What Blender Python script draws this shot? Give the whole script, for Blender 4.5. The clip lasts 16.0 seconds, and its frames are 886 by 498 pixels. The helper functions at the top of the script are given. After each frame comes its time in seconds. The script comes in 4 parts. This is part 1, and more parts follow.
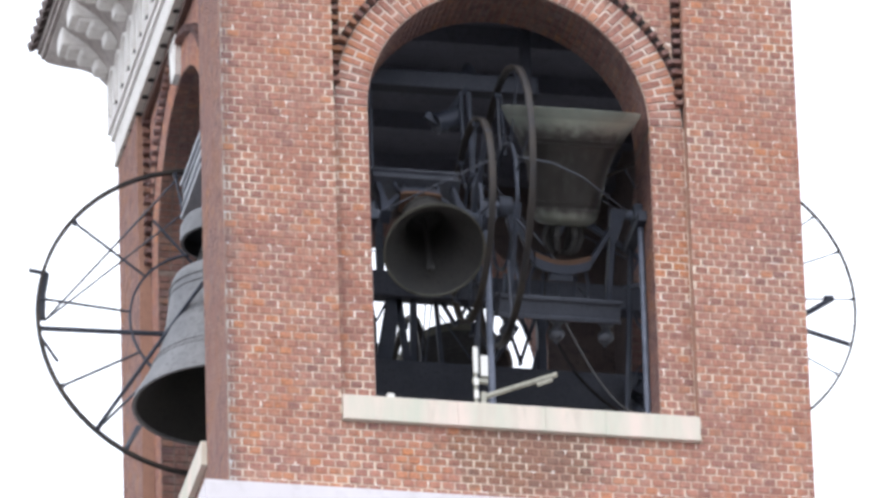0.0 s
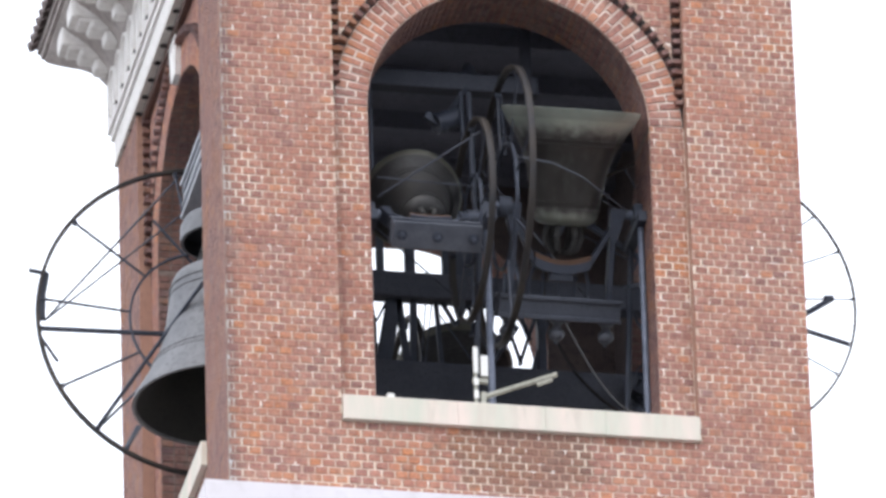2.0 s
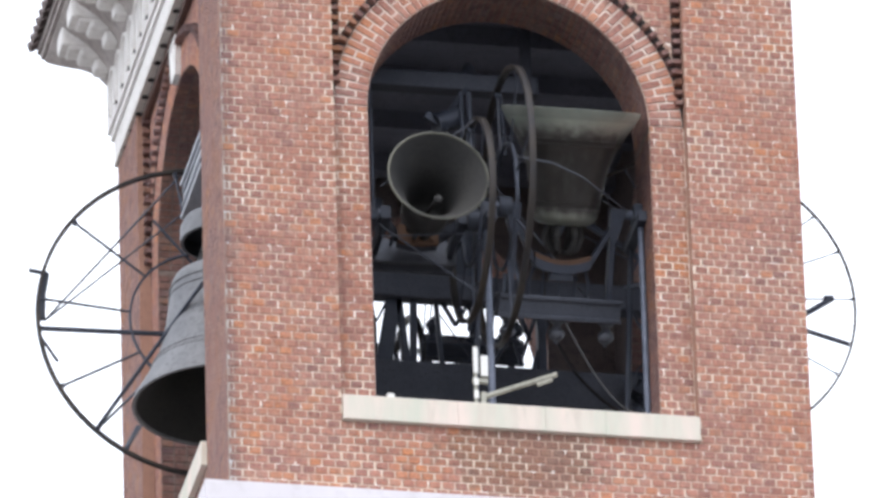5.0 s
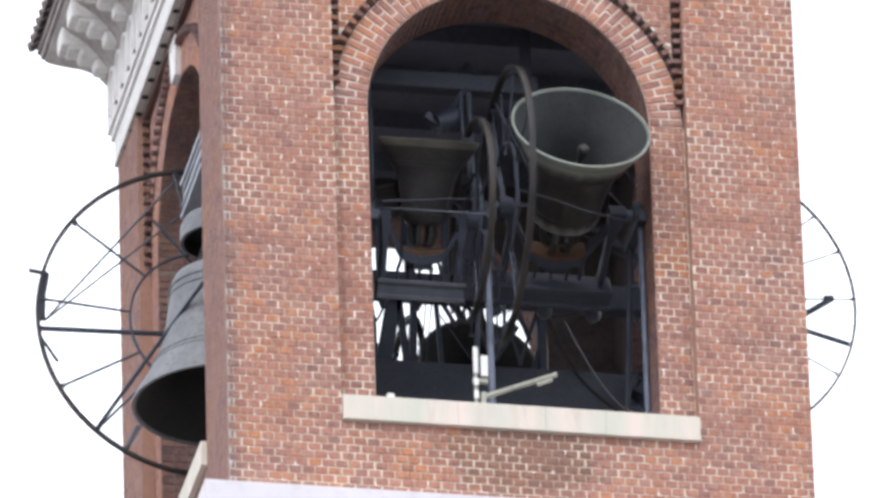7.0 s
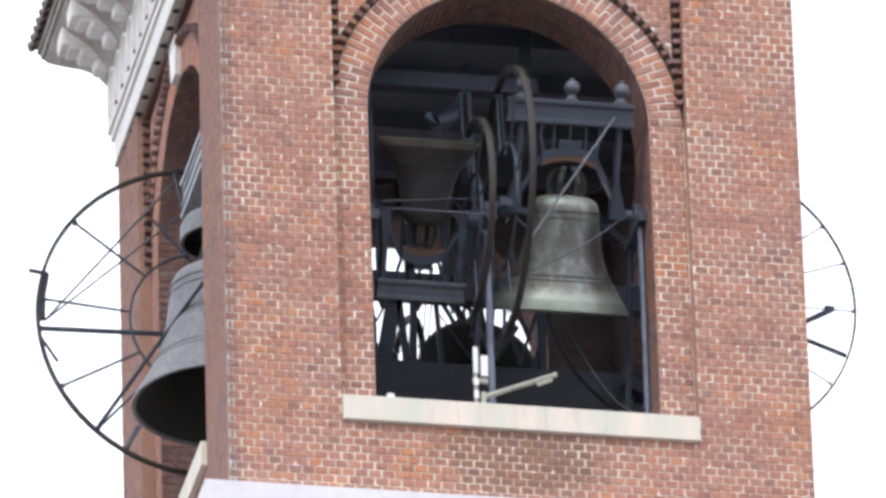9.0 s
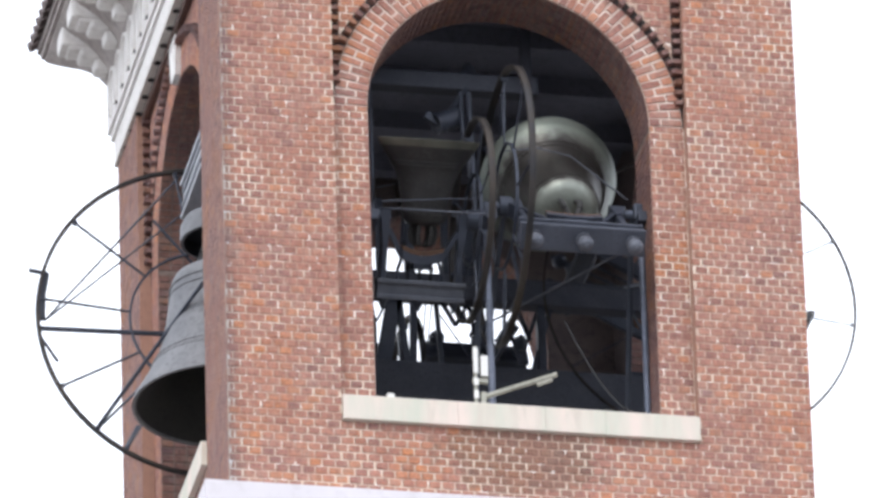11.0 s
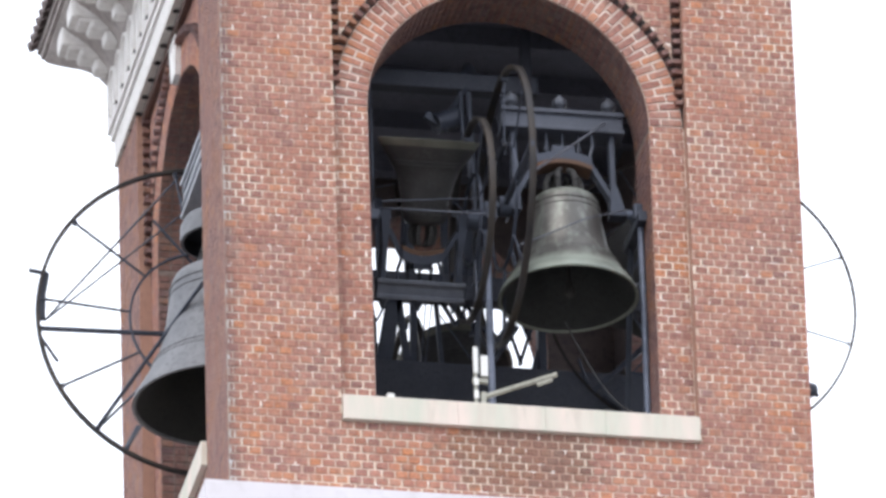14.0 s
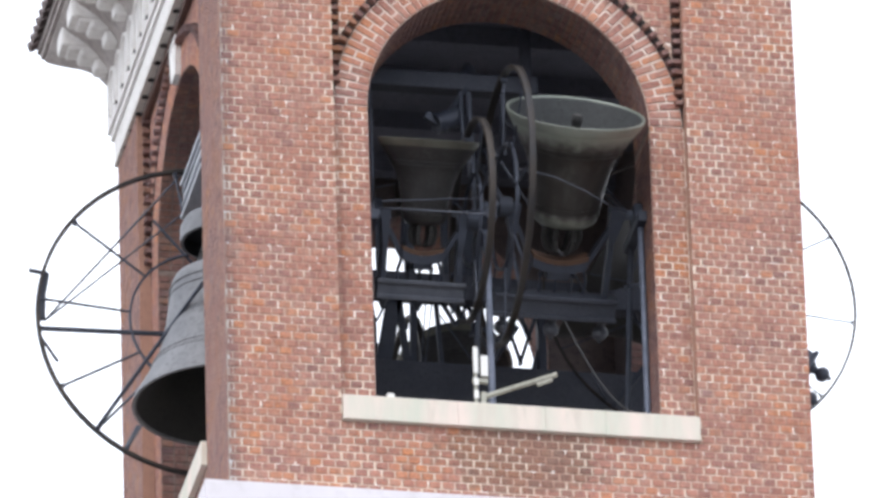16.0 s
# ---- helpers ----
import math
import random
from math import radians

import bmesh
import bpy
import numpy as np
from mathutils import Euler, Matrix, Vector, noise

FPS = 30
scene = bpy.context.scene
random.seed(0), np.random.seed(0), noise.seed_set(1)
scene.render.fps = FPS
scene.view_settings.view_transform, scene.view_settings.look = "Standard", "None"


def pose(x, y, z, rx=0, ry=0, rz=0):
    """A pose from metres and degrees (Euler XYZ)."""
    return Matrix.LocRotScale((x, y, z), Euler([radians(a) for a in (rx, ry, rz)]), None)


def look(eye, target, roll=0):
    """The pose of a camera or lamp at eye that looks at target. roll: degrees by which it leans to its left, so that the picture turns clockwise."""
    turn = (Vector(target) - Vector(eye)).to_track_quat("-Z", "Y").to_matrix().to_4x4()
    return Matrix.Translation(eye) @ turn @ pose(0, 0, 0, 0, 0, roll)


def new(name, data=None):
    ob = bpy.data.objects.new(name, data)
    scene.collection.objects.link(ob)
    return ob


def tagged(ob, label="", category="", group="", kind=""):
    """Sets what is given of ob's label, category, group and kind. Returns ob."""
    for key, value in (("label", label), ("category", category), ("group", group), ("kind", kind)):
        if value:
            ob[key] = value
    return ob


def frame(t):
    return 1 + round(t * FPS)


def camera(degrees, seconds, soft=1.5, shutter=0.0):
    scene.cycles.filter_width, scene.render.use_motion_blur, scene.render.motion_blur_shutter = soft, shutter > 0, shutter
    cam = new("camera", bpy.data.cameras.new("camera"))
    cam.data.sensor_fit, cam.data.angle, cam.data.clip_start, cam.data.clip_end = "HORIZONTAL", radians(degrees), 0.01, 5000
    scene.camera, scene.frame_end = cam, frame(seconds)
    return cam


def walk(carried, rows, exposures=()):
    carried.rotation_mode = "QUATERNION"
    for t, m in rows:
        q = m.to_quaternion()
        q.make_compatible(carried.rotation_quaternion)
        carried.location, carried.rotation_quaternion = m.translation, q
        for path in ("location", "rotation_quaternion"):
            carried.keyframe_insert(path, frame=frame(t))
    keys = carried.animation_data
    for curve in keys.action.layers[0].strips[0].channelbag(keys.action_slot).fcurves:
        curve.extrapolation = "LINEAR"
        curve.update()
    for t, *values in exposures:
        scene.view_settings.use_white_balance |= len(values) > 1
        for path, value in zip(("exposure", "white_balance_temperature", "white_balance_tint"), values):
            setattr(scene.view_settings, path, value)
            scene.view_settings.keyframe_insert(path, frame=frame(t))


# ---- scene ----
cam = camera(4.4897, 16.0, soft=3.2, shutter=0.5)
H = 49.72                       # height of the belfry datum above the street
EYE = Vector((-17.5296, -92.5164, 1.6))
AIM = Vector((2.1011, 0.0, 1.3123 + H))
STAND = look(EYE, AIM, -1.813)
walk(cam, [(0.0, STAND), (16.0, STAND)])

# ---- sky, sun, exposure ----
SUN_EL, SUN_AZ = 52.0, 215.0    # degrees; azimuth clockwise from +y
world = bpy.data.worlds.new("overcast_sky")
scene.world = world
world.use_nodes = True
wn, wl = world.node_tree.nodes, world.node_tree.links
sky = wn.new("ShaderNodeTexSky")
sky.sky_type, sky.sun_disc = "NISHITA", False
sky.sun_elevation, sky.sun_rotation = radians(SUN_EL), radians(SUN_AZ)
sky.dust_density, sky.air_density = 4.0, 1.0
sky_gain = wn.new("ShaderNodeMix")
sky_gain.data_type, sky_gain.blend_type = "RGBA", "MIX"
sky_gain.inputs[0].default_value = 0.88
sky_gain.inputs[7].default_value = (11.1, 11.6, 12.8, 1)   # bright cloud cover
wl.new(sky.outputs[0], sky_gain.inputs[6])
wl.new(sky_gain.outputs[2], wn["Background"].inputs[0])
wn["Background"].inputs[1].default_value = 0.12
sun = new("sun", bpy.data.lights.new("sun", "SUN"))
sun.data.energy, sun.data.angle, sun.data.color = 0.9, radians(25), (1.0, 0.96, 0.91)
sd = Vector((math.sin(radians(SUN_AZ)) * math.cos(radians(SUN_EL)), math.cos(radians(SUN_AZ)) * math.cos(radians(SUN_EL)), math.sin(radians(SUN_EL))))
sun.matrix_world = look(Vector((0, 0, H)) + sd * 80, (0, 0, H))
scene.view_settings.exposure = 0.43


# ---- materials ----
def node_mat(name):
    m = bpy.data.materials.new(name)
    m.use_nodes = True
    nt = m.node_tree
    return m, nt.nodes, nt.links, nt.nodes["Principled BSDF"]


def ramp(n, stops):
    r = n.new("ShaderNodeValToRGB")
    els = r.color_ramp.elements
    while len(els) < len(stops):
        els.new(0.5)
    for e, (p, c) in zip(els, stops):
        e.position, e.color = p, (*c, 1)
    return r


def noise_tex(n, l, scale, detail=4, rough=0.55, stretch=None):
    co = n.new("ShaderNodeTexCoord")
    t = n.new("ShaderNodeTexNoise")
    t.inputs["Scale"].default_value, t.inputs["Detail"].default_value, t.inputs["Roughness"].default_value = scale, detail, rough
    if stretch:
        mp = n.new("ShaderNodeMapping")
        mp.inputs["Scale"].default_value = stretch
        l.new(co.outputs["Object"], mp.inputs[0])
        l.new(mp.outputs[0], t.inputs["Vector"])
    else:
        l.new(co.outputs["Object"], t.inputs["Vector"])
    return t


def mix_rgb(n, l, kind, fac, a, b):
    x = n.new("ShaderNodeMix")
    x.data_type, x.blend_type = "RGBA", kind
    for sock, v in ((0, fac), (6, a), (7, b)):
        if hasattr(v, "links"):
            l.new(v, x.inputs[sock])
        elif isinstance(v, tuple):
            x.inputs[sock].default_value = (*v, 1)
        else:
            x.inputs[sock].default_value = v
    return x.outputs[2]


def add_bump(n, l, bsdf, height, strength, dist):
    b = n.new("ShaderNodeBump")
    b.inputs["Strength"].default_value, b.inputs["Distance"].default_value = strength, dist
    l.new(height, b.inputs["Height"])
    l.new(b.outputs[0], bsdf.inputs["Normal"])


def worn(name, c1, c2, c3, scale=3.0, fine=40.0, rough=0.6, metal=0.0, bump=0.3, dist=0.004, stretch=None):
    """Two-scale surface: broad drift c1..c2, fine grain and stains towards c3."""
    m, n, l, b = node_mat(name)
    broad, grain = noise_tex(n, l, scale, 5, 0.6, stretch), noise_tex(n, l, fine, 3, 0.6, stretch)
    base = ramp(n, [(0.32, c1), (0.68, c2)])
    l.new(broad.outputs[0], base.inputs[0])
    gr = ramp(n, [(0.50, (0, 0, 0)), (0.75, (1, 1, 1))])
    l.new(grain.outputs[0], gr.inputs[0])
    l.new(mix_rgb(n, l, "MIX", gr.outputs[0], base.outputs[0], c3), b.inputs["Base Color"])
    rr = ramp(n, [(0.3, (rough - 0.12,) * 3), (0.7, (min(1, rough + 0.12),) * 3)])
    l.new(broad.outputs[0], rr.inputs[0])
    l.new(rr.outputs[0], b.inputs["Roughness"])
    b.inputs["Metallic"].default_value = metal
    add_bump(n, l, b, grain.outputs[0], bump, dist)
    return m


STAIN_AT = (2.78, 0.0, H - 0.86)


def corner_grime(n, l, geo, ragged, colour):
    """Grey weathering down the exposed corner of the tower, a hand or two wide, with a ragged edge."""
    sep, f, r = n.new("ShaderNodeSeparateXYZ"), n.new("ShaderNodeMath"), ramp(n, [(0.02, (1, 1, 1)), (0.16, (0, 0, 0))])
    f.operation = "MULTIPLY_ADD"
    l.new(geo.outputs["Position"], sep.inputs[0])
    l.new(ragged.outputs[0], f.inputs[0])
    f.inputs[1].default_value = -0.16
    sh = n.new("ShaderNodeMath")
    sh.inputs[1].default_value = 0.08
    l.new(sep.outputs["X"], sh.inputs[0])
    l.new(sh.outputs[0], f.inputs[2])
    l.new(f.outputs[0], r.inputs[0])
    return mix_rgb(n, l, "MIX", r.outputs[0], colour, mix_rgb(n, l, "MULTIPLY", 1.0, colour, (0.66, 0.74, 0.82)))


def brick_mat(name, dark=1.0, tint=(1.0, 1.0, 1.0)):
    m, n, l, b = node_mat(name)
    geo, info = n.new("ShaderNodeNewGeometry"), n.new("ShaderNodeObjectInfo")
    add = n.new("ShaderNodeMath")
    l.new(geo.outputs["Random Per Island"], add.inputs[0])
    l.new(info.outputs["Random"], add.inputs[1])
    fr = n.new("ShaderNodeMath")
    fr.operation = "FRACT"
    l.new(add.outputs[0], fr.inputs[0])
    d = dark
    tone = ramp(n, [(0.0, (0.284 * d, 0.147 * d, 0.130 * d)), (0.06, (0.333 * d, 0.164 * d, 0.137 * d)), (0.18, (0.373 * d, 0.183 * d, 0.148 * d)), (0.50, (0.398 * d, 0.195 * d, 0.153 * d)),
                    (0.78, (0.423 * d, 0.211 * d, 0.167 * d)), (0.90, (0.458 * d, 0.220 * d, 0.157 * d)), (0.97, (0.495 * d, 0.224 * d, 0.132 * d)), (1.0, (0.348 * d, 0.207 * d, 0.190 * d))])
    l.new(fr.outputs[0], tone.inputs[0])
    broad, grain, smear, blot = noise_tex(n, l, 1.4, 7, 0.68), noise_tex(n, l, 45, 4, 0.65), noise_tex(n, l, 5.0, 6, 0.7), noise_tex(n, l, 17.0, 4, 0.6)
    for tex in (broad, grain, smear, blot):
        l.new(geo.outputs["Position"], tex.inputs["Vector"])
    br = ramp(n, [(0.30, (0.83, 0.86, 0.92)), (0.46, (1.0, 0.99, 0.99)), (0.56, (1.06, 0.99, 0.90)), (0.68, (1.15, 1.01, 0.72))])
    l.new(broad.outputs[0], br.inputs[0])
    c = mix_rgb(n, l, "MULTIPLY", 1.0, tone.outputs[0], br.outputs[0])
    sm = ramp(n, [(0.50, (0, 0, 0)), (0.74, (0.62, 0.62, 0.62))])
    l.new(smear.outputs[0], sm.inputs[0])
    c = mix_rgb(n, l, "MIX", sm.outputs[0], c, (0.52 * d, 0.36 * d, 0.29 * d))
    bt = ramp(n, [(0.34, (0.74, 0.75, 0.76)), (0.5, (1, 1, 1)), (0.68, (1.20, 1.17, 1.12))])
    l.new(blot.outputs[0], bt.inputs[0])
    c = mix_rgb(n, l, "MULTIPLY", 1.0, c, bt.outputs[0])
    # greenish-black run-off stain below the middle of the sill, ragged by the same noise
    mp, far, ragged = n.new("ShaderNodeMapping"), n.new("ShaderNodeVectorMath"), n.new("ShaderNodeMath")
    mp.vector_type = "TEXTURE"
    mp.inputs["Location"].default_value = STAIN_AT
    mp.inputs["Scale"].default_value = (0.62, 0.5, 0.30)
    far.operation, ragged.operation = "LENGTH", "MULTIPLY_ADD"
    l.new(geo.outputs["Position"], mp.inputs[0])
    l.new(mp.outputs[0], far.inputs[0])
    l.new(smear.outputs[0], ragged.inputs[0])
    ragged.inputs[1].default_value = -2.2
    l.new(far.outputs["Value"], ragged.inputs[2])
    sr = ramp(n, [(0.0, (0.52, 0.52, 0.52)), (0.30, (0, 0, 0))])
    l.new(ragged.outputs[0], sr.inputs[0])
    c = mix_rgb(n, l, "MIX", sr.outputs[0], c, (0.135, 0.088, 0.058))
    c = mix_rgb(n, l, "MULTIPLY", 1.0, c, tint)
    c = corner_grime(n, l, geo, smear, c)
    gr = ramp(n, [(0.35, (0.82, 0.82, 0.82)), (0.65, (1.10, 1.10, 1.10))])
    l.new(grain.outputs[0], gr.inputs[0])
    l.new(mix_rgb(n, l, "MULTIPLY", 1.0, c, gr.outputs[0]), b.inputs["Base Color"])
    b.inputs["Roughness"].default_value = 0.9
    add_bump(n, l, b, grain.outputs[0], 0.5, 0.004)
    return m


M_BRICK = brick_mat("fired_clay_brick")
# darker, bluer brick for the reveals and the saw-tooth bricks
M_DARK_BRICK = brick_mat("dark_bluish_brick", 0.66, (0.90, 1.02, 1.16))


def mortar_mat(name):
    """Lime joints: washed out and brick-stained in broad patches, pale and fresh in others, with bright repointed spots."""
    m, n, l, b = node_mat(name)
    geo = n.new("ShaderNodeNewGeometry")
    broad, mid, spot = noise_tex(n, l, 1.15, 5, 0.6), noise_tex(n, l, 5.5, 4, 0.65), noise_tex(n, l, 13.0, 2, 0.5)
    for tex in (broad, mid, spot):
        l.new(geo.outputs["Position"], tex.inputs["Vector"])
    # the corner piers have lost much of their pointing
    mp, far = n.new("ShaderNodeMapping"), n.new("ShaderNodeVectorMath")
    mp.vector_type, far.operation = "TEXTURE", "LENGTH"
    mp.inputs["Location"].default_value = (0.45, 0.0, H + 1.6)
    mp.inputs["Scale"].default_value = (6.0, 6.0, 12.0)
    l.new(geo.outputs["Position"], mp.inputs[0])
    l.new(mp.outputs[0], far.inputs[0])
    wornr = ramp(n, [(0.10, (0.500, 0.500, 0.500)), (0.20, (0.455, 0.455, 0.455)), (0.62, (0.462, 0.462, 0.462)), (0.74, (0.486, 0.486, 0.486))])
    l.new(far.outputs["Value"], wornr.inputs[0])
    s1, s2 = n.new("ShaderNodeMath"), n.new("ShaderNodeMath")
    s1.operation, s2.operation = "MULTIPLY_ADD", "SUBTRACT"
    l.new(mid.outputs[0], s1.inputs[0])
    s1.inputs[1].default_value = 0.55
    sc = n.new("ShaderNodeMath")
    sc.operation = "MULTIPLY"
    sc.inputs[1].default_value = 0.55
    l.new(broad.outputs[0], sc.inputs[0])
    l.new(sc.outputs[0], s1.inputs[2])
    l.new(s1.outputs[0], s2.inputs[0])
    l.new(wornr.outputs[0], s2.inputs[1])
    fresh = ramp(n, [(0.0, (0.41, 0.245, 0.192)), (0.06, (0.53, 0.385, 0.305)), (0.16, (0.76, 0.635, 0.52))])
    l.new(s2.outputs[0], fresh.inputs[0])
    sp = ramp(n, [(0.60, (0, 0, 0)), (0.66, (1, 1, 1))])
    l.new(spot.outputs[0], sp.inputs[0])
    l.new(corner_grime(n, l, geo, mid, mix_rgb(n, l, "MIX", sp.outputs[0], fresh.outputs[0], (0.90, 0.82, 0.75))), b.inputs["Base Color"])
    b.inputs["Roughness"].default_value = 0.95
    add_bump(n, l, b, spot.outputs[0], 0.4, 0.004)
    return m


M_MORTAR = mortar_mat("lime_mortar")
M_MORTAR_BRIGHT = worn("fresh_lime_pointing", (0.66, 0.53, 0.45), (0.84, 0.74, 0.66), (0.56, 0.42, 0.35), 3.0, 11, 0.95, 0, 0.4)
M_MORTAR_DARK = worn("dark_brown_mortar", (0.17, 0.125, 0.11), (0.27, 0.205, 0.18), (0.13, 0.10, 0.09), 3.0, 14, 0.95, 0, 0.4)
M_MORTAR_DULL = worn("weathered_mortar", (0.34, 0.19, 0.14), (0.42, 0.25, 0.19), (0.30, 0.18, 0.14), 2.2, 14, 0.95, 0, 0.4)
# inner brick darkened: the gloom of the interior is put into its colour
M_INNER_WALL = worn("dimmed_inner_brick", (0.13, 0.106, 0.105), (0.20, 0.160, 0.152), (0.10, 0.084, 0.086), 2.2, 14, 0.95)
# near-black brown: shade between the saw-tooth bricks, put into the colour
M_GAP_SHADE = worn("painted_gap_shade", (0.030, 0.024, 0.024), (0.055, 0.040, 0.036), (0.022, 0.02, 0.02), 3.0, 18, 0.95)
M_HOLE = worn("dark_hole", (0.020, 0.018, 0.018), (0.032, 0.03, 0.03), (0.016, 0.016, 0.016), 6.0, 30, 0.95)
# ceiling colour carries the interior's gloom and a bluish haze
M_DIM_CEILING = worn("dimmed_blue_plaster", (0.145, 0.155, 0.20), (0.205, 0.215, 0.265), (0.13, 0.135, 0.17), 1.5, 18, 0.95)
M_SILL = worn("weathered_white_stone", (0.56, 0.60, 0.50), (0.78, 0.665, 0.595), (0.64, 0.575, 0.50), 1.5, 7, 0.85, 0, 0.3, 0.004, (1.7, 1, 0.35))
M_BAND = worn("lilac_white_stone", (0.70, 0.67, 0.71), (0.78, 0.75, 0.79), (0.66, 0.63, 0.66), 1.2, 8, 0.85, 0, 0.2)
M_STONE = worn("pale_cornice_stone", (0.78, 0.76, 0.73), (0.86, 0.84, 0.82), (0.70, 0.67, 0.64), 2.0, 12, 0.85, 0, 0.3)
M_FRIEZE = worn("stained_frieze_render", (0.62, 0.60, 0.56), (0.80, 0.77, 0.72), (0.50, 0.48, 0.46), 3.5, 16, 0.9)
# darker than the cornice stone: shade below the eave is mixed into it
M_SOFFIT = worn("shaded_soffit_stone", (0.36, 0.32, 0.30), (0.52, 0.475, 0.45), (0.28, 0.25, 0.245), 4.0, 18, 0.9)
M_TILE = worn("grey_clay_roof_tile", (0.16, 0.13, 0.13), (0.30, 0.24, 0.22), (0.10, 0.10, 0.11), 4.0, 30, 0.85)
M_BROWN_EDGE = worn("dark_brown_edge", (0.10, 0.055, 0.045), (0.17, 0.10, 0.08), (0.07, 0.05, 0.045), 5.0, 40, 0.7)


def bell_bronze(name, L, h, R):
    """Grey weathered bronze: pale verdigris at lip and shoulder, and a brown ragged stain on the flank that faces away at rest."""
    m = worn(name, (0.090, 0.086, 0.080), (0.188, 0.184, 0.174), (0.27, 0.29, 0.262), 2.6, 9, 0.45, 0.5, 0.25, 0.003, (1, 1, 0.45))
    n, l = m.node_tree.nodes, m.node_tree.links
    b = n["Principled BSDF"]
    col = b.inputs["Base Color"].links[0].from_socket
    co, sep = n.new("ShaderNodeTexCoord"), n.new("ShaderNodeSeparateXYZ")
    l.new(co.outputs["Object"], sep.inputs[0])
    rag, fine = noise_tex(n, l, 7.0, 4, 0.6), noise_tex(n, l, 16.0, 3, 0.6)

    def height(tex, gain):
        """Height over the lip as a share of h, made ragged by tex."""
        f, g = n.new("ShaderNodeMath"), n.new("ShaderNodeMath")
        f.operation, g.operation = "MULTIPLY_ADD", "MULTIPLY_ADD"
        l.new(sep.outputs["Z"], f.inputs[0])
        f.inputs[1].default_value, f.inputs[2].default_value = 1 / h, L / h - gain / 2
        l.new(tex.outputs[0], g.inputs[0])
        g.inputs[1].default_value = gain
        l.new(f.outputs[0], g.inputs[2])
        return g.outputs[0]
    pale = ramp(n, [(0.13, (0.75, 0.75, 0.75)), (0.21, (0, 0, 0)), (0.88, (0, 0, 0)), (0.94, (0.5, 0.5, 0.5))])
    l.new(height(fine, 0.10), pale.inputs[0])
    col = mix_rgb(n, l, "MIX", pale.outputs[0], col, (0.36, 0.40, 0.345))
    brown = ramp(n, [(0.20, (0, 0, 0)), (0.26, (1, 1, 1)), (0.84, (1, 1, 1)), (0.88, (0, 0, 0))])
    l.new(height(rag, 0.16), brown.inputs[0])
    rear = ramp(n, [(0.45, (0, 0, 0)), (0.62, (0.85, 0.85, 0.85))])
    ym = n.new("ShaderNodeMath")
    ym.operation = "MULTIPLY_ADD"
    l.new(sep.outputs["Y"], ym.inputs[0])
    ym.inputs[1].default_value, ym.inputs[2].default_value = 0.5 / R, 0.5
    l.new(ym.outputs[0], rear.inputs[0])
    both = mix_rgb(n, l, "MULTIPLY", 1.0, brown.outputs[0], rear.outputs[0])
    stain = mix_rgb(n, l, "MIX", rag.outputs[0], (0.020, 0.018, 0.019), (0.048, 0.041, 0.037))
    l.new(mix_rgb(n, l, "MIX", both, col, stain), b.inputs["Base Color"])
    return m


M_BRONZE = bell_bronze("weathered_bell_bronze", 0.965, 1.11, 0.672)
M_DARK_BRONZE = worn("dark_sooted_bronze", (0.032, 0.031, 0.033), (0.056, 0.053, 0.053), (0.064, 0.068, 0.066), 3.0, 26, 0.55, 0.40, 0.25, 0.003)
M_DARK_INNER = worn("sooted_inner_bronze", (0.035, 0.035, 0.036), (0.06, 0.058, 0.056), (0.03, 0.03, 0.03), 4.0, 30, 0.75, 0.2, 0.2, 0.002)
M_LIP = worn("polished_bronze_lip", (0.20, 0.222, 0.195), (0.29, 0.315, 0.275), (0.25, 0.30, 0.265), 4.0, 30, 0.45, 0.5, 0.2, 0.002)
M_INNER = worn("dull_inner_bronze", (0.027, 0.030, 0.032), (0.053, 0.057, 0.059), (0.022, 0.024, 0.025), 4.0, 30, 0.7, 0.2, 0.2, 0.002)
M_GREY_BRONZE = worn("grey_oxidised_bronze", (0.15, 0.155, 0.17), (0.26, 0.265, 0.28), (0.12, 0.125, 0.14), 3.0, 22, 0.65, 0.2, 0.25, 0.003)
M_LIP_DARK = worn("brown_bronze_lip", (0.085, 0.083, 0.068), (0.145, 0.142, 0.115), (0.11, 0.125, 0.11), 4.0, 30, 0.45, 0.4, 0.2, 0.002)
M_WHITE = worn("white_plastic_housing", (0.74, 0.74, 0.72), (0.82, 0.82, 0.80), (0.68, 0.68, 0.66), 4.0, 30, 0.5)
M_STEEL = worn("dark_blue_painted_steel", (0.036, 0.043, 0.062), (0.064, 0.076, 0.108), (0.050, 0.050, 0.058), 6.0, 60, 0.5, 0.25, 0.2, 0.002)
M_BEAM = worn("blue_grey_painted_beam", (0.058, 0.066, 0.090), (0.090, 0.100, 0.130), (0.048, 0.050, 0.062), 4.0, 40, 0.6, 0.1, 0.2, 0.002)
M_STEEL_MID = worn("mid_grey_painted_steel", (0.085, 0.095, 0.12), (0.14, 0.15, 0.18), (0.08, 0.08, 0.09), 6.0, 60, 0.42, 0.3, 0.2, 0.002)
M_STEEL_PALE = worn("pale_grey_painted_steel", (0.34, 0.36, 0.40), (0.50, 0.52, 0.56), (0.26, 0.28, 0.32), 6.0, 40, 0.45, 0.1, 0.2, 0.002)
M_STEEL_LIGHT = worn("grey_painted_steel", (0.10, 0.12, 0.165), (0.18, 0.20, 0.265), (0.085, 0.095, 0.125), 6.0, 60, 0.45, 0.25, 0.2, 0.002)
M_RIM = worn("rust_tinged_wheel_iron", (0.030, 0.030, 0.034), (0.072, 0.058, 0.047), (0.042, 0.043, 0.050), 3.0, 40, 0.55, 0.4, 0.2, 0.002)
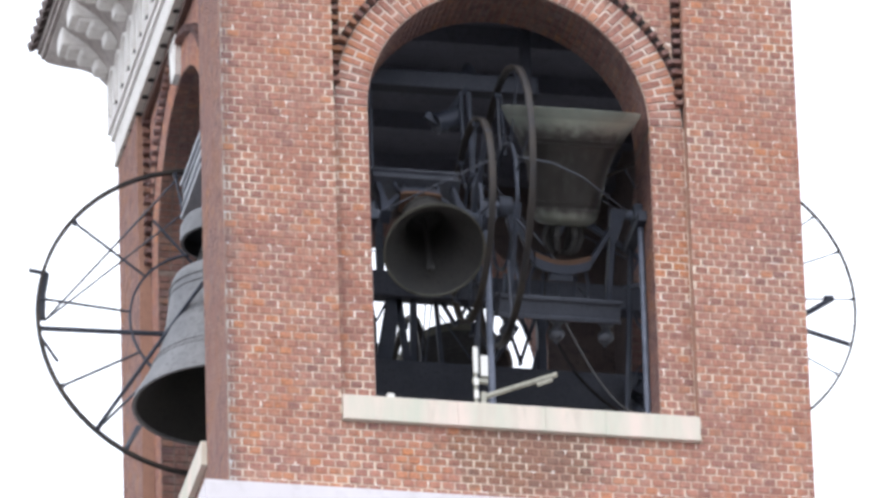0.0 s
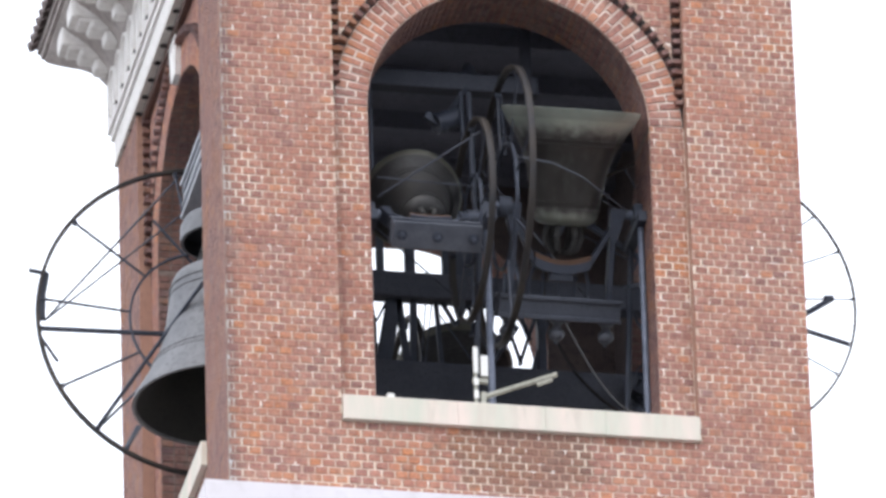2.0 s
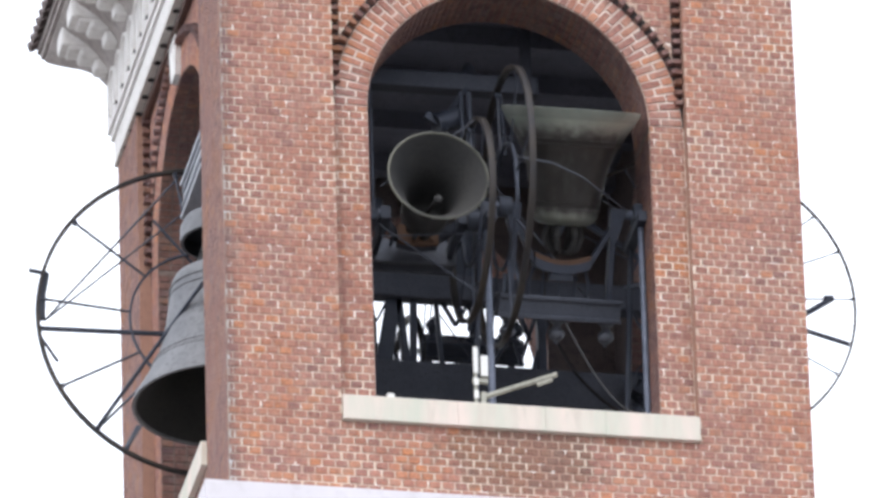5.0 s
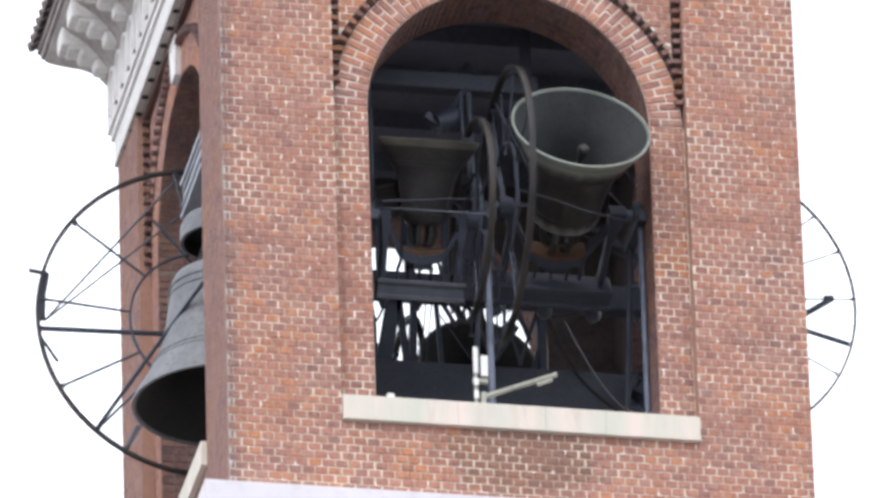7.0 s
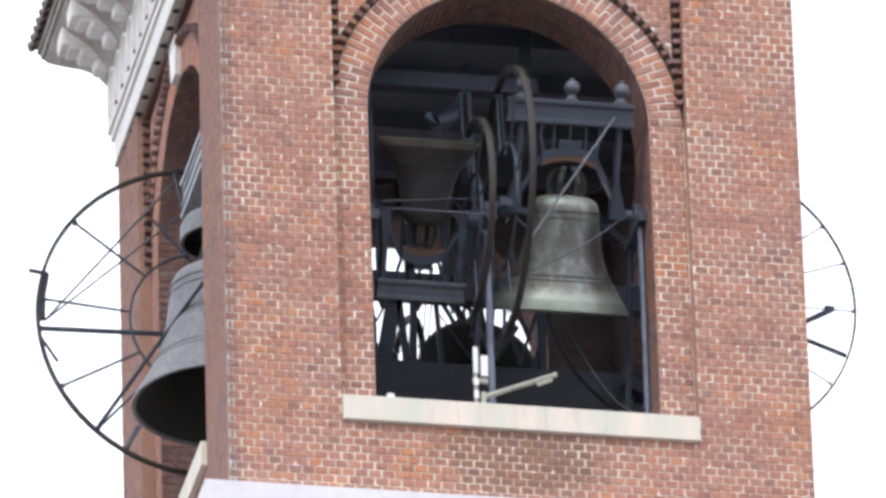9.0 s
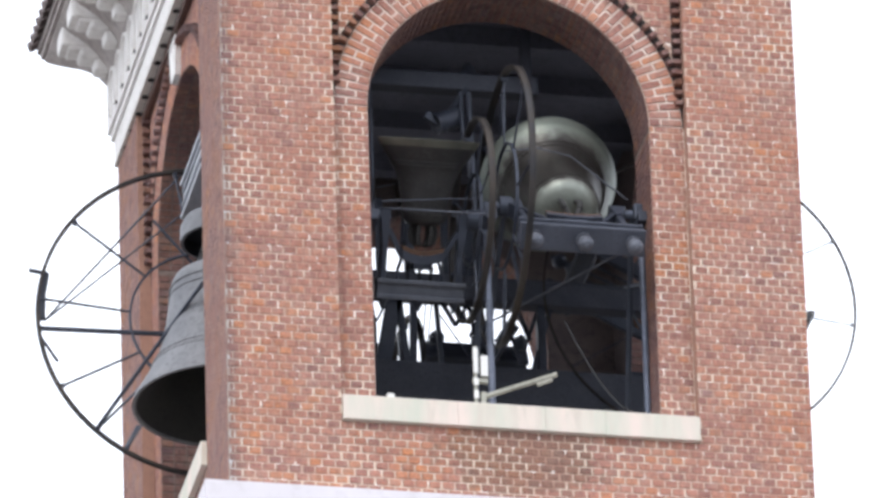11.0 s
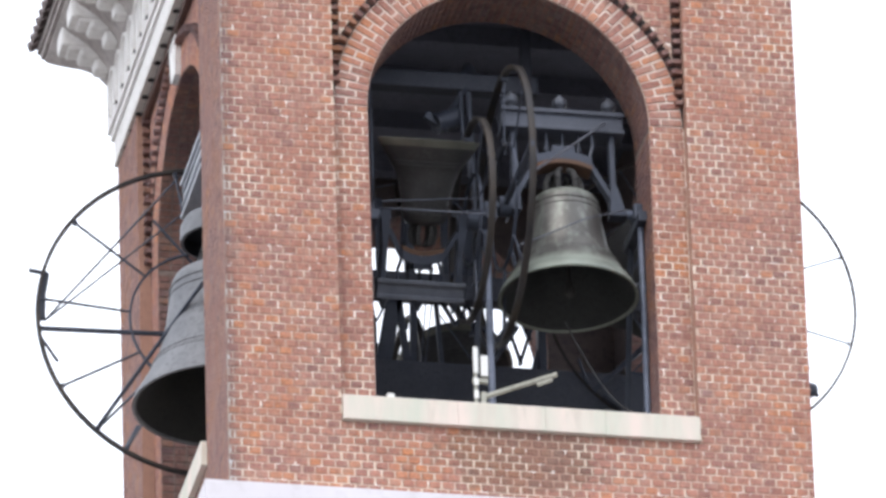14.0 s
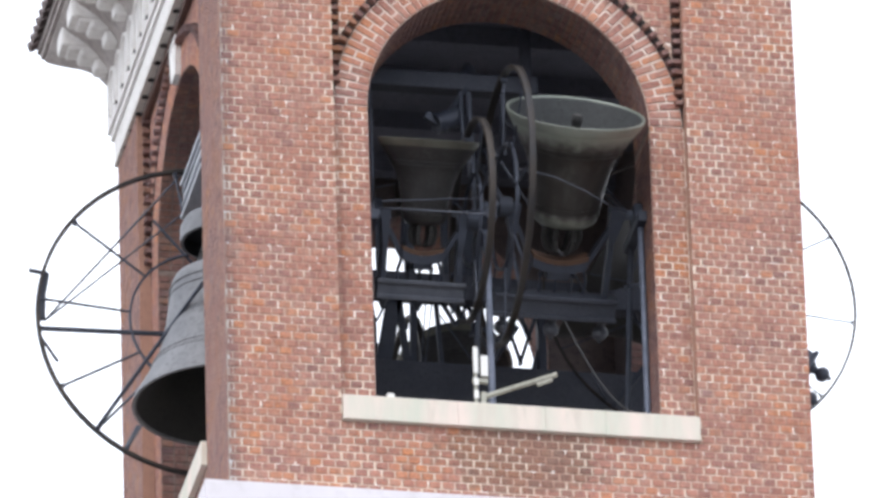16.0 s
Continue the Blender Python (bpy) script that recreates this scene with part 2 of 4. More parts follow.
M_RUST = worn("rusted_iron", (0.10, 0.055, 0.035), (0.18, 0.10, 0.065), (0.06, 0.05, 0.05), 6.0, 50, 0.8, 0.2, 0.3, 0.002)
M_TIMBER = worn("dark_old_timber", (0.040, 0.030, 0.024), (0.075, 0.055, 0.042), (0.025, 0.02, 0.018), 2.0, 30, 0.85, 0, 0.3, 0.004, (1, 8, 8))
M_BLACK = worn("black_iron", (0.016, 0.018, 0.022), (0.028, 0.031, 0.038), (0.02, 0.02, 0.024), 6.0, 50, 0.7)
M_CABLE = worn("grey_rubber_cable", (0.06, 0.06, 0.065), (0.10, 0.10, 0.105), (0.05, 0.05, 0.05), 8.0, 60, 0.6)
M_GALV = worn("galvanised_arm", (0.32, 0.32, 0.27), (0.48, 0.47, 0.41), (0.25, 0.24, 0.2), 6.0, 50, 0.5, 0.3)
M_PAVE = worn("town_paving", (0.11, 0.105, 0.10), (0.165, 0.155, 0.148), (0.09, 0.087, 0.084), 0.05, 0.6, 0.9)


# ---- mesh helpers ----
def box(bm, x0, x1, y0, y1, z0, z1, m=None):
    v = [bm.verts.new((x, y, z)) for x in (x0, x1) for y in (y0, y1) for z in (z0, z1)]
    if m is not None:
        for q in v:
            q.co = m @ q.co
    for f in ((0, 1, 3, 2), (4, 6, 7, 5), (0, 4, 5, 1), (2, 3, 7, 6), (0, 2, 6, 4), (1, 5, 7, 3)):
        bm.faces.new([v[i] for i in f])


def bevel_box(bm, x0, x1, y0, y1, z0, z1, w=0.01, m=None):
    t = bmesh.new()
    box(t, x0, x1, y0, y1, z0, z1)
    bmesh.ops.bevel(t, geom=t.edges[:], offset=w, segments=2, affect="EDGES", profile=0.5)
    merge(bm, t, m)


def merge(bm, t, m=None):
    if m is not None:
        t.transform(m)
    me = bpy.data.meshes.new("tmp")
    t.to_mesh(me)
    t.free()
    bm.from_mesh(me)
    bpy.data.meshes.remove(me)


def rod(bm, p0, p1, r, n=10, r1=None):
    p0, p1 = Vector(p0), Vector(p1)
    d = p1 - p0
    q = d.to_track_quat("Z", "Y").to_matrix().to_4x4()
    bmesh.ops.create_cone(bm, cap_ends=True, segments=n, radius1=r, radius2=r if r1 is None else r1, depth=d.length,
                          matrix=Matrix.Translation((p0 + p1) / 2) @ q)


def bar(bm, p0, p1, w, t):
    """Flat bar of width w (across) and thickness t from p0 to p1."""
    p0, p1 = Vector(p0), Vector(p1)
    d = p1 - p0
    q = d.to_track_quat("Z", "Y").to_matrix().to_4x4()
    box(bm, -w / 2, w / 2, -t / 2, t / 2, -d.length / 2, d.length / 2, Matrix.Translation((p0 + p1) / 2) @ q)


def lathe(bm, prof, n=48, closed=False):
    rings = []
    for r, z in prof:
        rings.append([bm.verts.new((r * math.cos(2 * math.pi * i / n), r * math.sin(2 * math.pi * i / n), z)) for i in range(n)]
                     if r > 1e-6 else [bm.verts.new((0, 0, z))])
    for a, b in zip(rings, rings[1:]):
        for i in range(n):
            j = (i + 1) % n
            if len(a) == 1 and len(b) == 1:
                continue
            if len(a) == 1:
                bm.faces.new((a[0], b[j], b[i]))
            elif len(b) == 1:
                bm.faces.new((a[i], a[j], b[0]))
            else:
                bm.faces.new((a[i], a[j], b[j], b[i]))


def hoop(bm, x, r, w, t, n=64, a0=0.0, a1=360.0):
    """Rim in the y-z plane at x: radius r, width w along x, thickness t."""
    full = abs(a1 - a0) >= 359.9
    k = n if full else n + 1
    rows = []
    for i in range(k):
        a = radians(a0 + (a1 - a0) * i / n)
        c, s = math.cos(a), math.sin(a)
        rows.append([bm.verts.new((x + dx, q * c, q * s)) for dx, q in ((-w / 2, r - t), (w / 2, r - t), (w / 2, r), (-w / 2, r))])
    for i in range(n):
        a, b = rows[i], rows[(i + 1) % k]
        for j in range(4):
            bm.faces.new((a[j], a[(j + 1) % 4], b[(j + 1) % 4], b[j]))


def tube(bm, pts, r, n=8):
    for a, b in zip(pts, pts[1:]):
        rod(bm, a, b, r, n)


def mesh_of(name, bm, mat, smooth=False):
    bmesh.ops.recalc_face_normals(bm, faces=bm.faces[:])
    me = bpy.data.meshes.new(name)
    bm.to_mesh(me)
    bm.free()
    for x in (mat if isinstance(mat, (list, tuple)) else [mat]):
        me.materials.append(x)
    if smooth:
        for p in me.polygons:
            p.use_smooth = True
        me.set_sharp_from_angle(angle=radians(38))
    return me


def part(name, bm, mat, parent, label="", smooth=False):
    ob = new(name, mesh_of(name, bm, mat, smooth))
    ob.parent = parent
    return tagged(ob, label)


def thing(name, m, label, category, group="", kind=""):
    ob = new(name)
    ob.empty_display_size = 0.2
    ob.matrix_world = m
    return tagged(ob, label, category, group, kind)


# ---- tower plan (belfry datum: z = 0 at H) ----
W = 5.6            # side of the square tower
MARGIN = 1.086     # corner pier width
REC = 0.12         # depth of the arched field
T = 0.76           # wall thickness
CX, ZS, R_IN, R_OUT = 2.805, 2.85, 1.37, 1.69   # arch centre, springing, opening and ring radius
ZS_SIDE = 3.09     # the side arches spring a little higher
SILL_T, SILL_B = -0.321, -0.574
Z_BAND = -1.41     # top of the white band course
Z_FR = 5.05        # underside of the frieze
FACES = {"front": pose(0, 0, H), "left": pose(0, W, H, 0, 0, -90), "right": pose(W, 0, H, 0, 0, 90), "back": pose(W, W, H, 0, 0, 180)}


def quad(bm, pts, mi=0):
    f = bm.faces.new([bm.verts.new(p) for p in pts])
    f.material_index = mi
    return f


def wall_mesh(zs):
    """Mortar bed of one belfry wall with its arched opening; u along x, depth along y. Index 1: inner leaf, dimmed by
    colour.
    """
    bm = bmesh.new()
    z0, z1 = Z_BAND - 0.4, Z_FR

    def slab(u0, u1, d, za, zb):
        quad(bm, [(u0, d, za), (u1, d, za), (u1, d, zb), (u0, d, zb)])
    slab(0, W, 0, z0, SILL_B)
    slab(0, MARGIN, 0, SILL_B, z1)
    slab(W - MARGIN, W, 0, SILL_B, z1)
    for u in (MARGIN, W - MARGIN):
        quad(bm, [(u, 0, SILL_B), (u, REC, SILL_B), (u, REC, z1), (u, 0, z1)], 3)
    quad(bm, [(MARGIN, 0, SILL_B), (W - MARGIN, 0, SILL_B), (W - MARGIN, T, SILL_B), (MARGIN, T, SILL_B)])
    a0, a1 = CX - R_IN, CX + R_IN
    slab(MARGIN, a0, REC, SILL_B, zs)
    slab(a1, W - MARGIN, REC, SILL_B, zs)
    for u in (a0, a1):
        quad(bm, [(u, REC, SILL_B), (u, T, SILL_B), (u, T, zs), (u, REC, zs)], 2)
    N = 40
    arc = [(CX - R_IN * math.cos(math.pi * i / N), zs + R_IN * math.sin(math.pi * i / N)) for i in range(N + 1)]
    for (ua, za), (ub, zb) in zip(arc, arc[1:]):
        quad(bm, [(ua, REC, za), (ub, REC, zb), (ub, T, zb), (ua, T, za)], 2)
        quad(bm, [(ua, REC, za), (ub, REC, zb), (ub, REC, z1), (ua, REC, z1)])
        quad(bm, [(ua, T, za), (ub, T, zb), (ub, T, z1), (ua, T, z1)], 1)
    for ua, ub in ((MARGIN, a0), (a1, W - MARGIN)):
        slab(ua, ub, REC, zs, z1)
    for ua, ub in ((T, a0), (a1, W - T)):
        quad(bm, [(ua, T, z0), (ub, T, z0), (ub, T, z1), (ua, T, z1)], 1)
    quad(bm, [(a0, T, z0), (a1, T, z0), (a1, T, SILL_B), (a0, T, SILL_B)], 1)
    me = bpy.data.meshes.new("wall")
    bm.to_mesh(me)
    bm.free()
    me.materials.append(M_MORTAR)
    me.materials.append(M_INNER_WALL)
    me.materials.append(M_MORTAR_DARK)
    me.materials.append(M_MORTAR_DULL)
    return me


WALL, WALL_SIDE, WALL_BACK = wall_mesh(ZS), wall_mesh(ZS_SIDE), wall_mesh(ZS)
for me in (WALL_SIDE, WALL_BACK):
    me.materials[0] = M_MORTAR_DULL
walls = {}
for k, m in FACES.items():
    w = new("wall_" + k, WALL if k == "front" else WALL_BACK if k == "back" else WALL_SIDE)
    w.matrix_world = m
    walls[k] = tagged(w, "belfry wall of weathered red brick with an arched opening", "wall", "belfry walls", "structure")

# floor, ceiling and ground
bm = bmesh.new()
box(bm, 0.3, W - 0.3, 0.3, W - 0.3, -0.95, -0.72)
fl = new("floor", mesh_of("floor", bm, M_TIMBER))
fl.location = (0, 0, H)
tagged(fl, "dark timber floor inside the belfry", "floor", "", "structure")
bm = bmesh.new()
box(bm, 0.3, W - 0.3, 0.3, W - 0.3, 4.75, 4.95)
for i in range(5):
    box(bm, 0.5, W - 0.5, 0.9 + i * 0.9, 1.06 + i * 0.9, 4.55, 4.76)
ce = new("ceiling", mesh_of("ceiling", bm, M_DIM_CEILING))
ce.location = (0, 0, H)
tagged(ce, "dark bluish belfry ceiling with joists", "ceiling", "", "structure")
bm = bmesh.new()
bmesh.ops.create_grid(bm, x_segments=8, y_segments=8, size=2500)
gd = new("ground", mesh_of("ground", bm, M_PAVE))
tagged(gd, "grey paved town square below the tower", "ground", "", "structure")
bm = bmesh.new()
box(bm, 0.0, W, 0.0, W, -H - 0.3, Z_BAND - 0.3)
sh = new("tower_shaft", mesh_of("tower_shaft", bm, M_BRICK))
sh.location = (0, 0, H)
tagged(sh, "plain red brick shaft of the bell tower", "tower", "", "structure")


# ---- stone dressings ----
def sill_run(face):
    s = thing("stone_sill", FACES[face], "pale stone window sill with greenish and pink stains", "sill", "arch sills", "structure")
    cuts = [MARGIN + 0.003, 2.18, 3.02, 3.60, W - MARGIN - 0.003]
    for a, b in zip(cuts, cuts[1:]):
        bm = bmesh.new()
        bevel_box(bm, a, b - 0.0008, -0.06, T + 0.05, SILL_B, SILL_T, 0.005)
        part("sill_stone", bm, M_SILL, s)
    return s


for k in FACES:
    sill_run(k)

bm = bmesh.new()
o = 0.28
box(bm, -o, W + o, -o, W + o, Z_BAND - 0.42, Z_BAND)
box(bm, -o + 0.1, W + o - 0.1, -o + 0.1, W + o - 0.1, Z_BAND - 0.7, Z_BAND - 0.415)
bd = new("band_course", mesh_of("band_course", bm, M_BAND))
bd.location = (0, 0, H)
tagged(bd, "projecting white stone band course below the belfry", "cornice", "", "structure")


# ---- entablature, corbels and roof ----
def ring_slab(bm, o, z0, z1):
    box(bm, -o, W + o, -o, W + o, z0, z1)


ent = thing("tower_cornice", pose(0, 0, H), "pale stone cornice with scrolled corbels under a tiled eave", "cornice", "", "structure")
bm = bmesh.new()
ring_slab(bm, 0.030, Z_FR, Z_FR + 0.245)
ring_slab(bm, 0.060, Z_FR + 0.245, Z_FR + 0.335)
part("moulding", bm, M_STONE, ent)
bm = bmesh.new()
ring_slab(bm, 0.034, Z_FR - 0.05, Z_FR - 0.004)
part("lower_soffit", bm, M_FRIEZE, ent, "stained underside with small dark discs")
# thin dark brown strip along the recess, just under the frieze
bm = bmesh.new()
for k in FACES:
    box(bm, MARGIN + 0.01, W - MARGIN - 0.01, REC - 0.07, REC - 0.015, Z_FR - 0.13, Z_FR - 0.052, pose(0, 0, -H) @ FACES[k])
part("brown_edge", bm, M_BROWN_EDGE, ent, "dark brown edge strip under the frieze")
bm = bmesh.new()
ring_slab(bm, 0.088, Z_FR + 0.335, Z_FR + 0.95)
part("frieze", bm, M_STONE, ent, "pale frieze with blind arches")
bm = bmesh.new()
CYMA = ((0.092, 0.90), (0.125, 0.965), (0.168, 1.04), (0.23, 1.11), (0.304, 1.18), (0.40, 1.245), (0.50, 1.315), (0.575, 1.375), (0.618, 1.418), (0.618, 1.462))
loops = [[bm.verts.new(p) for p in ((-q, -q, Z_FR + z), (W + q, -q, Z_FR + z), (W + q, W + q, Z_FR + z), (-q, W + q, Z_FR + z))] for q, z in CYMA]
for la, lb in zip(loops, loops[1:]):
    for i in range(4):
        bm.faces.new((la[i], la[(i + 1) % 4], lb[(i + 1) % 4], lb[i]))
bm.faces.new(loops[0]), bm.faces.new(loops[-1])
ring_slab(bm, 0.655, Z_FR + 1.46, Z_FR + 1.525)
ring_slab(bm, 0.685, Z_FR + 1.525, Z_FR + 1.585)
part("soffit", bm, M_SOFFIT, ent, "curved soffit with the eave's shade in its colour")
bm = bmesh.new()
bevel_box(bm, -0.15, 0.15, -0.53, 0.0, 0.0, 0.21, 0.025)
bevel_box(bm, -0.12, 0.12, -0.45, -0.05, -0.035, 0.02, 0.012)
bevel_box(bm, -0.13, 0.13, -0.34, 0.0, -0.11, 0.02, 0.04)
bevel_box(bm, -0.10, 0.10, -0.19, 0.0, -0.24, -0.08, 0.04)
CORBEL = mesh_of("corbel", bm, M_STONE)
bm = bmesh.new()
hoop(bm, 0, 0.15, 0.05, 0.035, 16, 0, 180)
bm.transform(pose(0, 0, 0, 0, 0, 90))
bevel_box(bm, -0.15, -0.115, -0.025, 0.025, -0.34, 0.0, 0.008)
bevel_box(bm, 0.115, 0.15, -0.025, 0.025, -0.34, 0.0, 0.008)
BLIND = mesh_of("blind_arch", bm, M_STONE)
# near-black disc that stands in for a hole, its inner shade painted
bm = bmesh.new()
bmesh.ops.create_cone(bm, cap_ends=True, segments=10, radius1=0.036, radius2=0.036, depth=0.02, matrix=pose(0, 0, 0, 90))
HOLE = mesh_of("hole_disc", bm, M_HOLE)
for k in ("front", "left"):
    inv = pose(0, 0, -H) @ FACES[k]
    for i in range(10):
        c = new("corbel", CORBEL)
        c.parent, c.matrix_basis = ent, inv @ pose(0.06 + i * 0.591, -0.06, Z_FR + 1.18)
    for i in range(15):
        u = 0.31 + i * 0.356
        b = new("blind_arch", BLIND)
        b.parent, b.matrix_basis = ent, inv @ pose(u + 0.0, -0.093, Z_FR + 0.74)
        for dz in (0.42, 0.53):
            h = new("hole_disc", HOLE)
            h.parent, h.matrix_basis = ent, inv @ pose(u + 0.178, -0.088, Z_FR + dz)
        h = new("hole_disc", HOLE)
        h.parent, h.matrix_basis = ent, inv @ pose(u + 0.09, 0.02, Z_FR - 0.052, 90)
        h = new("hole_disc", HOLE)
        h.parent, h.matrix_basis = ent, inv @ pose(u + 0.268, 0.085, Z_FR - 0.052, 90)

roof = thing("tiled_roof", pose(0, 0, H), "low pyramid roof of grey-brown clay tiles", "roof", "", "structure")
bm = bmesh.new()
zr, orf = Z_FR + 1.588, 0.69
base = [bm.verts.new(p) for p in ((-orf, -orf, zr), (W + orf, -orf, zr), (W + orf, W + orf, zr), (-orf, W + orf, zr))]
top = bm.verts.new((W / 2, W / 2, zr + 2.6))
bm.faces.new(base)
for i in range(4):
    bm.faces.new((base[i], base[(i + 1) % 4], top))
part("roof_slope", bm, M_TILE, roof)
bm = bmesh.new()
for i in range(14):
    a0, a1 = math.pi * i / 14, math.pi * (i + 1) / 14
    for y0, y1 in ((0, 0.5),):
        p = [(math.cos(a) * 0.075, y, math.sin(a) * 0.075) for a in (a0, a1) for y in (y0, y1)]
        quad(bm, [p[0], p[2], p[3], p[1]])
quad(bm, [(math.cos(math.pi * i / 14) * 0.075, 0, math.sin(math.pi * i / 14) * 0.075) for i in range(15)])
TILE = mesh_of("roof_tile", bm, M_TILE)
for k in ("front", "left"):
    inv = pose(0, 0, -H) @ FACES[k]
    for i in range(41):
        t = new("roof_tile", TILE)
        t.parent, t.matrix_basis = roof, inv @ pose(-0.68 + i * 0.1745, -0.75, zr + 0.0, 30)


# ---- bells ----
def bell_profile(R, h, fat):
    """Outer profile from lip (z = 0) to crown (z = h)."""
    s = [(1.0, 0.0), (0.985, 0.035), (0.93, 0.09), (0.80, 0.20), (0.715, 0.28), (0.635, 0.36), (0.56, 0.48), (0.515, 0.60),
         (0.48, 0.72), (0.455, 0.84), (0.43, 0.915), (0.385, 0.955), (0.30, 0.985), (0.16, 1.0)]
    return [(R * (r + fat * (1 - r) * min(1, z * 4)), h * z) for r, z in s]


def swinging_bell(R, L, h, beam0, beam1, half, wheel_x, wheel_r, label, group, bronze, inner, fat=0.0, balls=True, spokes=(10, 55, 100, 145, 190, 235, 280, 325), stay=120, axle=0.12, beam_mat=None, bb=0.13, extras=(), rod_mat=None, rim=1.0, stays=False):
    """A bell on its headstock; origin on the axle, which runs along x; mouth towards -z."""
    beam_mat, rod_mat = beam_mat or M_STEEL, rod_mat or M_STEEL_LIGHT
    t = thing("swinging_bell", Matrix(), label, "bell", group)
    prof = bell_profile(R, h, fat)
    bm = bmesh.new()
    k = next(i for i, q in enumerate(prof) if q[1] > 0.12 * h)
    lathe(bm, prof[k - 1:] + [(0, h)], 56)
    bm.transform(Matrix.Translation((0, 0, -L)))
    part("bell_body", bm, bronze, t, "", True)
    for zz, rr in ((0.86, 0.012), (0.80, 0.008), (0.30, 0.010), (0.26, 0.008)):
        rad = float(np.interp(zz * h, [q[1] for q in prof], [q[0] for q in prof]))
        bm = bmesh.new()
        lathe(bm, [(rad - 0.005, -rr), (rad + rr, -rr * 0.5), (rad + rr, rr * 0.5), (rad - 0.005, rr)], 56)
        bm.transform(Matrix.Translation((0, 0, -L + zz * h)))
        part("moulded_band", bm, bronze, t, "", True)
    bm = bmesh.new()
    lathe(bm, [(R * 0.952, 0.012 * h), (R * 0.97, -0.004)] + prof[:k], 56)
    bm.transform(Matrix.Translation((0, 0, -L)))
    part("lip", bm, M_LIP if bronze is M_BRONZE else M_LIP_DARK if bronze is M_DARK_BRONZE else bronze, t, "paler worn bell lip", True)
    bm = bmesh.new()
    lathe(bm, [(R * 0.952, 0.012 * h)] + [(max(0.02, r - 0.075 * R), z) for r, z in prof[3:-1]] + [(0, h * 0.93)], 48)
    bm.transform(Matrix.Translation((0, 0, -L)))
    part("inner_wall", bm, inner, t, "dull grey inside of the bell", True)
    top = h - L
    # crown loops
    for i in range(6):
        a = math.pi * 2 * i / 6
        bm = bmesh.new()
        r0 = 0.15 * R
        pts = [(r0 * math.cos(a) * q, r0 * math.sin(a) * q, top - 0.01 + z * (0.40 * R)) for q, z in ((1.5, 0), (1.75, 0.45), (1.4, 0.85), (0.8, 1.0))]
        tube(bm, pts, 0.045 * R)
        part("crown_loop", bm, M_DARK_INNER, t)
    # nearly flat cradle over the crown, with its rusty liner, sloping arms to the axle and bent struts to the beam
    zl, rc = top + 0.40 * R, 0.40 * R
    rise = 0.09 * R
    for nm, dz, th, mat_c in (("cradle", 0.045, 0.085, beam_mat if beam_mat is M_STEEL_PALE else M_STEEL), ("cradle_liner", 0.0, 0.043, M_RUST)):
        bm = bmesh.new()
        rows_c = []
        for i in range(11):
            q = -1 + i / 5
            zc = zl + dz + rise * (1 - q * q)
            rows_c.append([bm.verts.new((q * rc, yy, zc + zz)) for yy, zz in ((-0.10, 0), (-0.10, th), (0.10, th), (0.10, 0))])
        for p, q in zip(rows_c, rows_c[1:]):
            for j in range(4):
                bm.faces.new((p[j], p[(j + 1) % 4], q[(j + 1) % 4], q[j]))
        bm.faces.new(rows_c[0]), bm.faces.new(rows_c[-1])
        part(nm, bm, mat_c, t, "rusty iron liner" if mat_c is M_RUST else "")
    rise += 0.10
    at = 0.80 if balls else 0.85
    for s in (-1, 1):
        bm = bmesh.new()
        bar(bm, (s * rc * 0.97, 0, zl + 0.10), (s * half * 0.78, 0, 0.13), 0.10, 0.045)
        part("cradle_arm", bm, M_STEEL, t)
        bm = bmesh.new()
        edge = [(half * at - 0.03, 0.27), (half * at + 0.03, 0.27), (half, -0.05), (half * (at - 0.08), -0.05)]
        fa = [bm.verts.new((s * x, -0.07, z)) for x, z in edge]
        fb = [bm.verts.new((s * x, 0.07, z)) for x, z in edge]
        bm.faces.new(fa), bm.faces.new(fb)
        for i in range(4):
            j = (i + 1) % 4
            bm.faces.new((fa[i], fa[j], fb[j], fb[i]))
        part("post_foot", bm, M_STEEL, t)
        bm = bmesh.new()
        tube(bm, [(s * half * 0.47, -0.06, beam0 + 0.01), (s * half * 0.49, -0.06, beam0 * 0.72 + zl * 0.28), (s * half * 0.41, -0.06, zl + 0.12), (s * half * 0.42, -0.06, zl + 0.05)], 0.017)
        part("bent_strut", bm, M_STEEL, t)
        bm = bmesh.new()
        bevel_box(bm, s * half * at - 0.028, s * half * at + 0.028, -0.06, 0.06, -0.04, beam0 + 0.01, 0.010)
        part("post", bm, M_STEEL, t)
        bm = bmesh.new()
        rod(bm, (s * half * 0.75, 0, 0), (s * (half + axle), 0, 0), 0.045, 14)
        part("axle", bm, M_STEEL_LIGHT, t)
    for i in range(3):
        bm = bmesh.new()
        x = (-0.26 + 0.26 * i) * half
        rod(bm, (x, -0.04, zl + rise * 0.9), (x, -0.04, beam0 + 0.02), 0.013, 8)
        rod(bm, (x, -0.04, zl + rise + 0.05), (x, -0.04, zl + rise + 0.09), 0.026, 6)
        part("tie_bolt", bm, M_BLACK if not balls else M_STEEL, t)
    bm = bmesh.new()
    bevel_box(bm, -0.17 * R, 0.17 * R, -0.08, 0.08, zl + rise + 0.02, zl + rise + 0.02 + 0.12 * R, 0.012)
    part("clamp_block", bm, M_STEEL, t)
    bm = bmesh.new()
    bevel_box(bm, -half, half, -bb, bb, beam1 - 0.045, beam1, 0.008)
    bevel_box(bm, -half, half, -bb, bb, beam0, beam0 + 0.045, 0.008)
